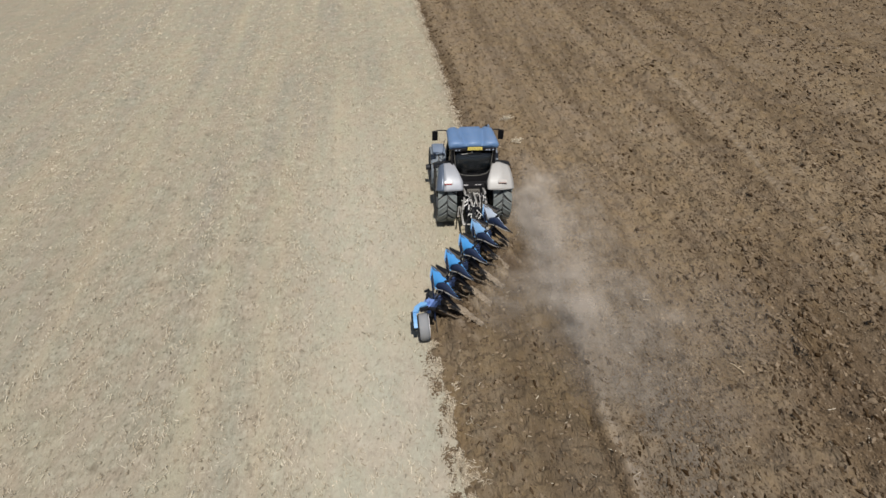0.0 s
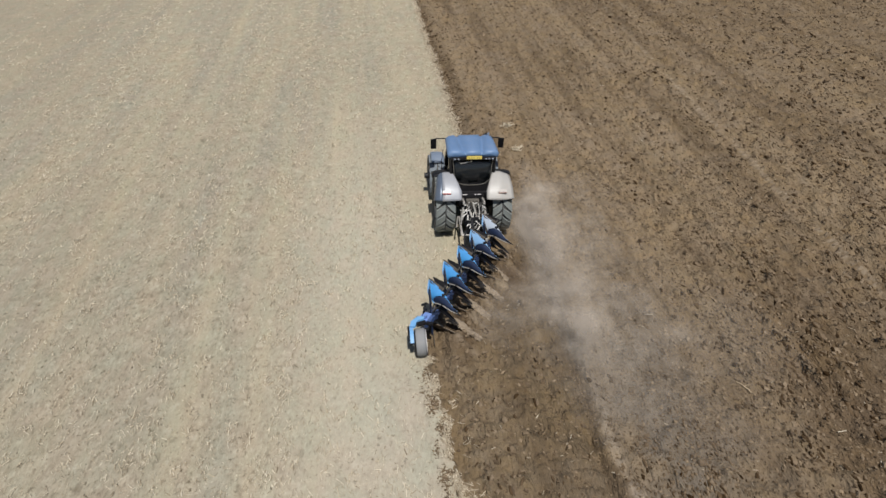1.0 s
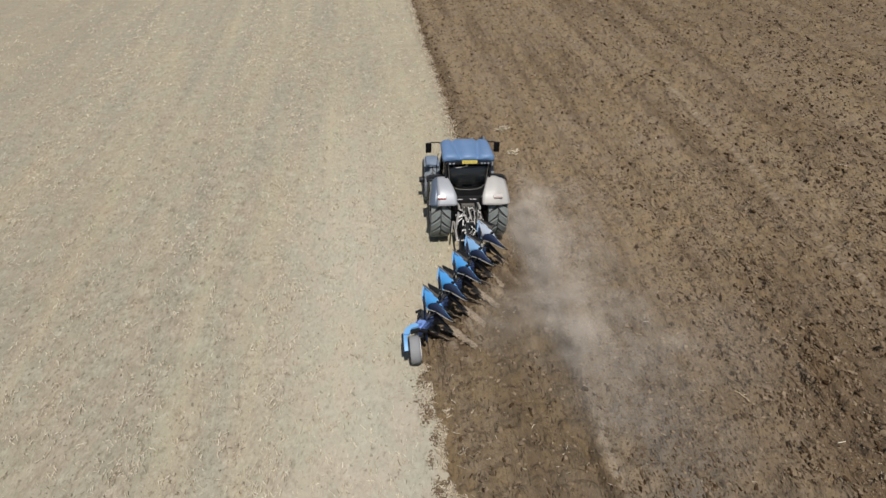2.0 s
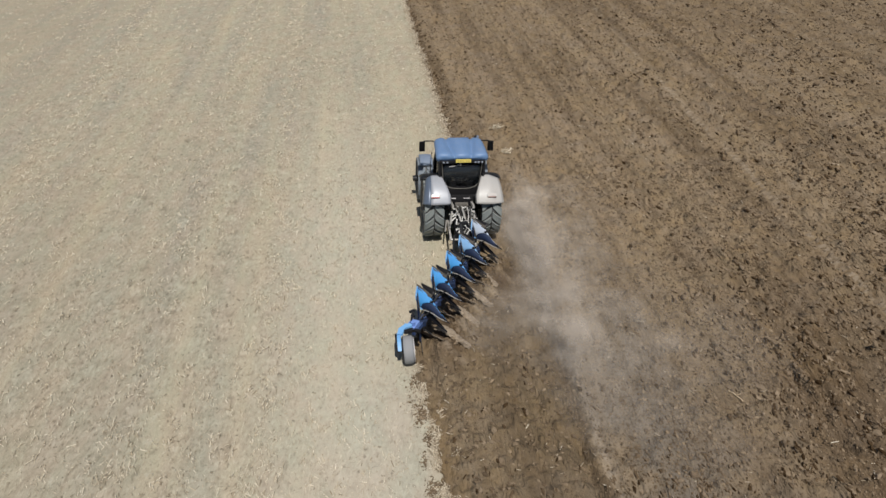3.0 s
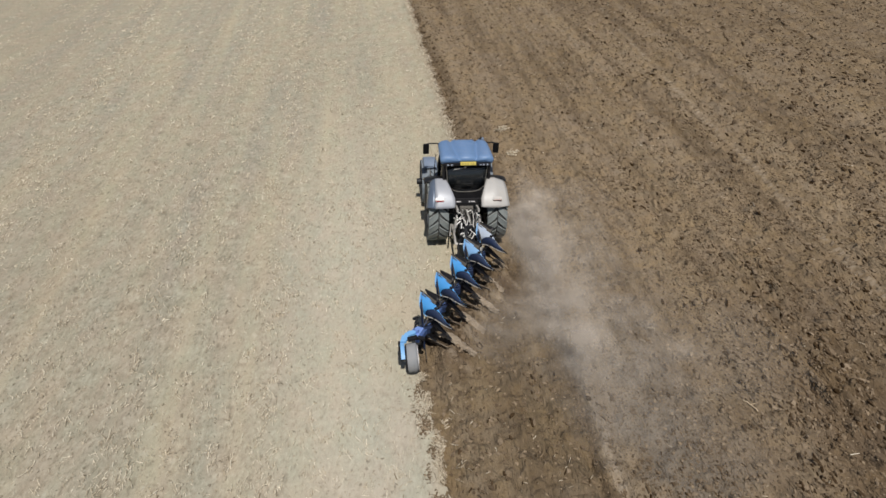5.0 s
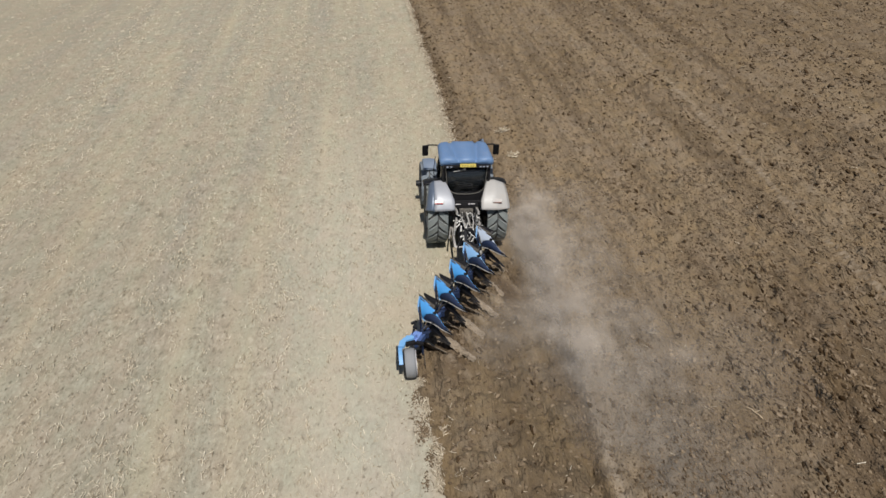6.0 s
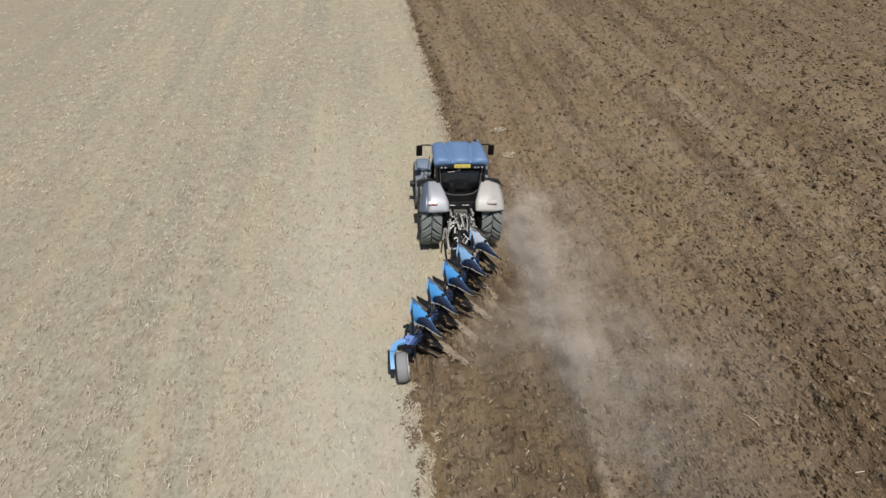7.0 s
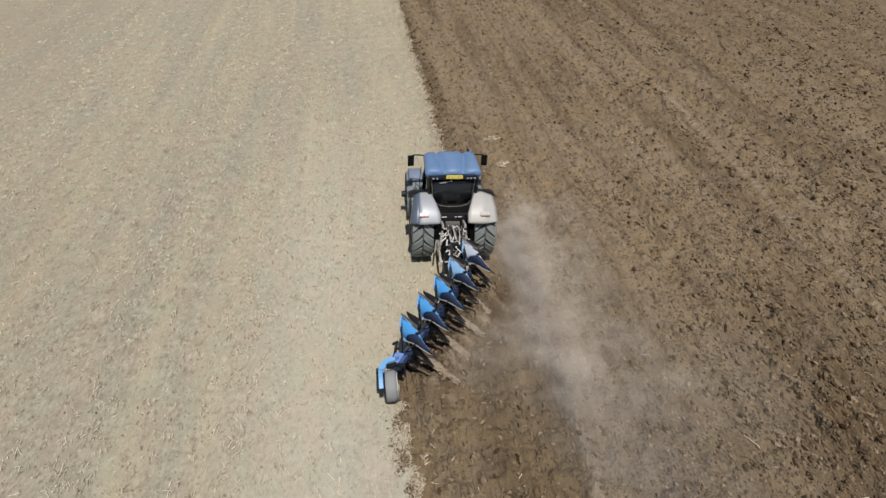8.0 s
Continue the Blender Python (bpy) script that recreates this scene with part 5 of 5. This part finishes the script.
def plough_frame():
    a, b = Vector((0.36, -2.20, BEAM_Z)), Vector((-1.84, -5.86, BEAM_Z))
    way = b - a
    yaw = math.degrees(math.atan2(way.y, way.x)) - 90
    bm = bmesh.new()
    box(bm, (a + b) / 2, (0.16, way.length, 0.16), (0, 0, yaw), 0.015)
    part("main_beam", bm, M_BEAM, plough, "diagonal main beam, its blue darkened for shade")
    for i, (px, py) in enumerate(POINTS):
        bm = bmesh.new()
        box(bm, (px + 0.02, py - 0.54, BEAM_Z), (0.13, 0.26, 0.20), (0, 0, yaw * 0.4), 0.02)
        for dz in (-0.09, 0.09):
            for dy in (-0.1, 0.1):
                rod(bm, (px - 0.11, py - 0.54 + dy, BEAM_Z + dz), (px - 0.07, py - 0.54 + dy, BEAM_Z + dz), 0.02, seg=6)
        part("leg_bracket", bm, M_NAVY, plough)
    # headstock with its turnover shaft
    bm = bmesh.new()
    slab(bm, [(-0.36, -1.66, 0.66), (-0.30, -1.66, 0.80), (-0.10, -1.66, 1.34), (0.14, -1.66, 1.34), (0.34, -1.66, 0.80), (0.40, -1.66, 0.66)], (0, -1, 0), 0.09)
    part("headstock", bm, M_FRAME, plough, "grimy dark steel headstock")
    bm = bmesh.new()
    rod(bm, (0.05, -1.70, 0.92), (0.12, -2.35, 0.80), 0.11, seg=16)
    box(bm, (0.16, -2.35, 0.76), (0.34, 0.30, 0.26), (0, 0, -20), 0.03)
    part("turnover_shaft", bm, M_STEEL, plough)
    bm = bmesh.new()
    rod(bm, (-0.42, -1.72, 0.72), (0.46, -1.72, 0.72), 0.045, seg=10)
    part("cross_shaft", bm, M_STEEL, plough)
    bm = bmesh.new()
    rod(bm, (-0.08, -1.72, 1.26), (-0.10, -2.10, 1.02), 0.05)
    rod(bm, (-0.10, -2.05, 1.05), (-0.14, -2.45, 0.82), 0.028)
    part("turnover_cylinder", bm, M_FRAME, plough)
    bm = bmesh.new()
    tube(bm, [(-0.30, -1.75, 0.9), (-0.38, -2.1, 0.7), (-0.42, -2.6, 0.45), (-0.40, -2.9, 0.10)], 0.025, 8)
    part("parking_stand", bm, M_FRAME, plough)
    for k in range(3):
        bm = bmesh.new()
        tube(bm, [Vector((0.02 + 0.05 * k, -1.85, 1.05)), Vector((0.0 + 0.05 * k, -2.3, 0.98))] + [a.lerp(b, 0.12 + 0.2 * j) + Vector((0.02 * k - 0.02, 0, 0.12 + 0.02 * (j % 2))) for j in range(5)], 0.014, 6)
        part("hose", bm, M_HOSE, plough)


plough_frame()


def furrow_slices():
    """Soil rolling off the lower boards: a crumbling ribbon beside each."""
    verts, faces = [], []
    for q, (px, py) in enumerate(POINTS):
        size = (0.6, 0.8, 1.0, 1.0, 1.15)[q]
        start = len(verts)
        for i in range(19):
            u = i / 18
            cx, cy = px + 0.42 + 0.78 * size * u, py - 0.42 - 0.58 * size * u ** 1.2
            cz = 0.34 + 0.12 * math.sin(math.pi * min(1, u * 1.4)) * (1 - u) - 0.30 * u ** 1.6
            w = 0.05 + 0.075 * math.sin(math.pi * min(1.0, 0.15 + 0.85 * u))
            for k in range(7):
                v = k / 6 * 2 - 1
                j = rng.normal(0, 0.014, 3)
                verts.append((cx + 0.6 * w * v + j[0], cy + 0.8 * w * v + j[1], cz + 0.09 * (1 - v * v) * (0.5 + u) + j[2]))
        for i in range(18):
            for k in range(6):
                a = start + i * 7 + k
                faces.append((a, a + 1, a + 8, a + 7))
        # closed underneath
        for i in range(18):
            a = start + i * 7
            faces.append((a, a + 7, a + 13, a + 6))
    ob = arrays("furrow_slices", verts, faces, M_SLICE)
    tagged(ob, "pale crumbling soil rolling off the plough boards", "turned soil", kind="stuff")


furrow_slices()


def depth_wheel():
    cx, cy, r, w = -2.085, -6.28, 0.39, 0.30
    hub = new("depth_wheel")
    hub.parent = plough
    hub.empty_display_size = 0.1
    hub.matrix_basis = pose(cx, cy, r - 0.01)
    bm = bmesh.new()
    h = w / 2
    lathe(bm, [(-h, r * 0.80), (-h * 0.9, r * 0.93), (-h * 0.6, r * 0.985), (0, r), (h * 0.6, r * 0.985), (h * 0.9, r * 0.93), (h, r * 0.80), (h * 0.85, r * 0.55), (-h * 0.85, r * 0.55)], (0, 0, 0), 36)
    part("tyre", bm, M_PALETYRE, hub, "dusty grey rubber tyre", smooth=True)
    # left sidewall only, its shade painted as a black ring
    bm = bmesh.new()
    lathe(bm, [(-h - 0.012, r * 0.82), (-h * 0.86, r * 0.965), (-h * 0.78, r * 0.90), (-h * 0.7, r * 0.58), (-h - 0.006, r * 0.60)], (0, 0, 0), 36)
    part("sidewall", bm, M_BLACK, hub, "tyre sidewall, black for its shaded side", smooth=True)
    bm = bmesh.new()
    lathe(bm, [(-h * 0.8, r * 0.56), (h * 0.9, r * 0.56), (h * 1.02, r * 0.62), (h * 1.12, r * 0.86), (h * 1.06, r * 0.87), (h * 0.95, r * 0.64), (h * 0.5, r * 0.45), (h * 0.3, r * 0.12), (-h * 0.3, r * 0.12), (-h * 0.5, r * 0.45)], (0, 0, 0), 28)
    part("rim", bm, M_WHITE, hub, "pale painted wheel rim", smooth=True)
    bm = bmesh.new()
    rod(bm, (-h - 0.14, 0, 0), (h * 0.4, 0, 0), 0.05, seg=12)
    part("axle", bm, M_FRAME, hub)
    # curved arm beside the tyre, and the swivel block on the beam's end
    bm = bmesh.new()
    out = []
    for k in range(9):
        t = radians(20 + 15 * k)
        out.append((cx - h - 0.02, cy + 0.47 * math.cos(t), r + 0.47 * math.sin(t)))
    for k in range(8, -1, -1):
        t = radians(20 + 15 * k)
        out.append((cx - h - 0.02, cy + 0.27 * math.cos(t), r + 0.27 * math.sin(t)))
    slab(bm, out, (-1, 0, 0), 0.10)
    part("wheel_arm", bm, M_ARM, plough)
    bm = bmesh.new()
    rows = []
    for k in range(10):
        t = radians(25 + 11 * k)
        rows.append([(cx - h - 0.175, cy + 0.45 * math.cos(t), r + 0.45 * math.sin(t)), (cx - h - 0.125, cy + 0.46 * math.cos(t), r + 0.46 * math.sin(t))])
    sheet(bm, rows, 0.02)
    part("wheel_guard", bm, M_BLACK, plough, "black curved guard strip")
    bm = bmesh.new()
    box(bm, (-1.90, -5.78, 0.78), (0.26, 0.34, 0.16), (0, 0, -30), 0.02)
    rod(bm, (-1.90, -5.86, 0.55), (-1.90, -5.86, 0.98), 0.06, seg=12)
    part("swivel_block", bm, M_VIOLET, plough)
    bm = bmesh.new()
    slab(bm, [(-2.34, -6.20, 0.84), (-2.30, -6.02, 0.86), (-2.10, -5.86, 0.88), (-1.92, -5.88, 0.88), (-1.94, -5.98, 0.87), (-2.12, -6.02, 0.86), (-2.20, -6.22, 0.84)], (0, 0, 1), 0.07)
    part("wheel_yoke", bm, M_ARM, plough)
    bm = bmesh.new()
    box(bm, (-2.03, -6.10, 0.88), (0.26, 0.10, 0.10), (0, 0, 14), 0.015)
    box(bm, (-1.80, -6.06, 0.82), (0.20, 0.09, 0.08), (0, 0, -25), 0.015)
    part("adjuster", bm, M_BLACK, plough)
    bm = bmesh.new()
    rod(bm, (-1.86, -5.40, 0.98), (-1.92, -5.66, 0.92), 0.035)
    rod(bm, (-1.92, -5.60, 0.93), (-1.98, -5.90, 0.88), 0.022)
    box(bm, (-1.90, -5.44, 1.0), (0.16, 0.05, 0.07), (0, 0, 25), 0.01)
    box(bm, (-1.88, -5.60, 0.96), (0.12, 0.05, 0.07), (0, 0, -20), 0.01)
    part("damper", bm, M_FRAME, plough)


depth_wheel()


# ---------------------------------------------------------------- dust raised behind the plough
def dust_material():
    n = Nodes("airborne_dust")
    v = n.coords(True)
    puff = n.noise(v, 0.75, 6, 0.62, (1.0, 0.75, 1.6))
    wisp = n.noise(v, 2.4, 5, 0.65, (1.0, 0.6, 1.0))
    thick = n.math("MULTIPLY", n.grey(puff, 0.40, 0.66), n.math("ADD", 0.45, n.math("MULTIPLY", n.grey(wisp, 0.35, 0.7), 0.75)))
    plume = n.math("MULTIPLY", n.attr("plume"), n.math("ADD", 0.34, n.math("MULTIPLY", n.grey(puff, 0.36, 0.62), 0.75)))
    alpha = n.math("MINIMUM", n.math("ADD", plume, n.math("MULTIPLY", thick, n.attr("dustiness"))), 0.6)
    haze = n.add("ShaderNodeBsdfDiffuse")
    haze.inputs["Color"].default_value = (0.45, 0.39, 0.325, 1)
    clear = n.add("ShaderNodeBsdfTransparent")
    mixed = n.add("ShaderNodeMixShader")
    n.link(alpha, mixed.inputs[0])
    n.link(clear.outputs[0], mixed.inputs[1])
    n.link(haze.outputs[0], mixed.inputs[2])
    n.link(mixed.outputs[0], n.out.inputs["Surface"])
    return n.m


M_DUST = dust_material()


def build_dust():
    verts, faces, dens, plumes = [], [], [], []
    start = 0
    for k, (z, amount) in enumerate(((0.35, 0.50), (0.85, 0.44), (1.4, 0.28))):
        xs, ys = np.arange(-1.6, 10.2, 0.14), np.arange(-13.0, 2.6, 0.14)
        X, Y = np.meshgrid(xs, ys, indexing="ij")
        drift = 0.5 * k * 0.3
        centre = 2.08 + drift + 0.035 * np.minimum(Y, 0) - 0.28 * np.clip((Y + 2.5) / 2.5, 0, 1) + 0.12 * (value_noise(X * 0, Y, 1.7, 90 + k) - 0.5)
        reach = np.clip((1.6 - Y) / 1.5, 0, 1) * np.clip((Y + 10.8) / 7.5, 0, 1)
        p = reach * np.exp(-((X - centre) / (0.34 + 0.024 * np.maximum(0, 1 - Y) - 0.03 * np.maximum(0, -4 - Y))) ** 2)
        p += 0.55 * blob(X, Y, 2.1 + drift, -7.0, 0.42, 0.8, 25)
        for q, (px, py) in enumerate(POINTS):
            p += (0.15, 0.25, 0.6, 0.7, 0.6)[q] * blob(X, Y, px + 1.50, py - 1.35, 0.19, 0.60, 50)
        p += 0.75 * blob(X, Y, 1.45 + drift, -5.6, 0.75, 0.36, 12)
        p += 0.3 * blob(X, Y, 2.0 + drift, -6.9, 0.42, 0.75, 20)
        d = 0.50 * blob(X, Y, 2.3 + drift, -5.8, 1.5, 2.2)
        d += 0.55 * blob(X, Y, 3.5 + drift, -7.6, 1.7, 2.4, 20)
        d += 0.16 * blob(X, Y, 5.0 + drift, -7.4, 2.4, 3.0, 20)
        d += 0.72 * blob(X, Y, 2.9 + drift, -2.0, 1.4, 3.4)
        d += 0.65 * blob(X, Y, 2.15 + drift, 0.1, 0.75, 1.8)
        bare = 1 - 0.85 * blob(X, Y, 1.0 + 0.3 * drift, -3.5, 0.55, 1.5, -14)
        bare *= 1 - 0.5 * np.clip((rim_x(Y) + drift - X) / 0.35, 0, 1) * np.clip((-4.5 - Y) / 2, 0, 1)
        p *= amount * 0.85 * bare
        d *= amount * bare
        rim = np.minimum.reduce([X - xs[0], xs[-1] - X, Y - ys[0], ys[-1] - Y])
        shut = np.clip(rim / 1.2, 0, 1) * np.clip((X - edge_x(Y) - (0.15 if k == 0 else 0.35)) / 0.7, 0.0, 1)
        d *= shut
        p *= shut
        Z = z + (value_noise(X + 7 * k, Y, 1.3, 40 + k) - 0.5) * 0.3
        n, m = X.shape
        idx = start + np.arange(n * m).reshape(n, m)
        quads = np.stack([idx[:-1, :-1], idx[1:, :-1], idx[1:, 1:], idx[:-1, 1:]], -1).reshape(-1, 4)
        faces.append(quads[(d + p).reshape(-1)[quads - start].max(1) > 0.035])
        verts.append(np.stack([X, Y, Z], -1).reshape(-1, 3))
        dens.append(d.reshape(-1))
        plumes.append(p.reshape(-1))
        start += n * m
    ob = arrays("dust_cloud", np.concatenate(verts), np.concatenate(faces), M_DUST)
    a = ob.data.attributes.new("dustiness", "FLOAT", "POINT")
    a.data.foreach_set("value", np.concatenate(dens).astype(np.float32))
    a = ob.data.attributes.new("plume", "FLOAT", "POINT")
    a.data.foreach_set("value", np.concatenate(plumes).astype(np.float32))
    ob.data.polygons.foreach_set("use_smooth", np.ones(len(ob.data.polygons), bool))
    tagged(ob, "thin brown dust drifting over freshly ploughed soil", "dust", kind="stuff")


build_dust()


def build_large_clods():
    ground = bpy.data.objects["ploughed_ground"]
    pick = random.Random(3)
    meshes = []
    for k in range(6):
        bm = bmesh.new()
        bmesh.ops.create_icosphere(bm, subdivisions=1, radius=1)
        for v in bm.verts:
            v.co = Vector((v.co.x * 0.9, v.co.y * 1.2, v.co.z * 0.7)) * pick.uniform(0.42, 1.30)
        me = bpy.data.meshes.new("clod")
        bm.to_mesh(me)
        bm.free()
        me.materials.append(M_BIGCLOD)
        meshes.append(me)
    made = 0
    while made < 300:
        turned = made >= 180
        x, y = pick.uniform(-1.6, 9.5), pick.uniform(-11.5, 6.0)
        ex = float(edge_x(np.array([y]))[0])
        if turned:
            y = pick.uniform(-9.5, -2.4)
            ex = float(edge_x(np.array([y]))[0])
            x = ex + abs(pick.gauss(0.7, 0.45))
            if x < ex + 0.35 or any(abs(y - py + 0.5) < 0.45 and abs(x - px - 0.1) < 0.35 for px, py in POINTS):
                continue
        elif x < ex + 0.4 or (y > -6 and x < 1.9) or pick.random() > 0.35 + 0.09 * x:
            continue
        size = pick.uniform(0.03, 0.075) if turned else pick.uniform(0.04, 0.085)
        z = float(soil_height(np.array([x]), np.array([y]))[0])
        ob = new("clod", meshes[made % 6])
        ob.parent = ground
        ob.matrix_basis = pose(x, y, z + size * 0.1, pick.uniform(-20, 20), pick.uniform(-20, 20), pick.uniform(0, 360)) @ Matrix.Diagonal((size, size, size, 1))
        made += 1


build_large_clods()


def dry_branch():
    bm = bmesh.new()
    tube(bm, [(-0.30, 0.12, 0.05), (-0.12, 0.06, 0.09), (0.05, -0.02, 0.08), (0.24, -0.10, 0.10), (0.34, -0.16, 0.06)], 0.022, 7)
    tube(bm, [(0.02, -0.01, 0.09), (0.10, 0.06, 0.13), (0.16, 0.14, 0.12)], 0.013, 6)
    ob = part("dry_branch", bm, M_BRANCH, None)
    x, y = BRANCH
    ob.matrix_basis = pose(x, y, float(soil_height(np.array([x]), np.array([y]))[0]) - 0.01, 0, 0, -42) @ Matrix.Diagonal((0.62, 0.62, 0.62, 1))
    tagged(ob, "pale dry broken branch lying on ploughed soil", "branch")


M_BRANCH = coated("dry_pale_wood", (0.50, 0.39, 0.25), 0.8, dust=0.2, scale=20, vary=0.3)
BRANCH = (5.88, -8.7)
CLUMPS = ((2.67, 7.8), (2.72, 5.4))
dry_branch()


def straw_clump(x, y, count, spread, seed):
    pick = random.Random(seed)
    bm = bmesh.new()
    z = float(soil_height(np.array([x]), np.array([y]))[0])
    for _ in range(count):
        a = Vector((pick.gauss(0, spread), pick.gauss(0, spread * 0.7), pick.uniform(0.01, 0.10)))
        t = pick.uniform(0, math.tau)
        b = a + Vector((math.cos(t), math.sin(t), pick.uniform(-0.1, 0.3))) * pick.uniform(0.08, 0.22)
        rod(bm, a, b, pick.uniform(0.007, 0.013), seg=5)
    ob = part("straw_clump", bm, M_TUFT, None)
    ob.matrix_basis = pose(x, y, z)
    tagged(ob, "small loose clump of cream straw on ploughed soil", "straw", "straw clumps on the ploughed soil")


for k, (x, y) in enumerate(CLUMPS):
    straw_clump(x, y, 70, 0.11, 70 + k)
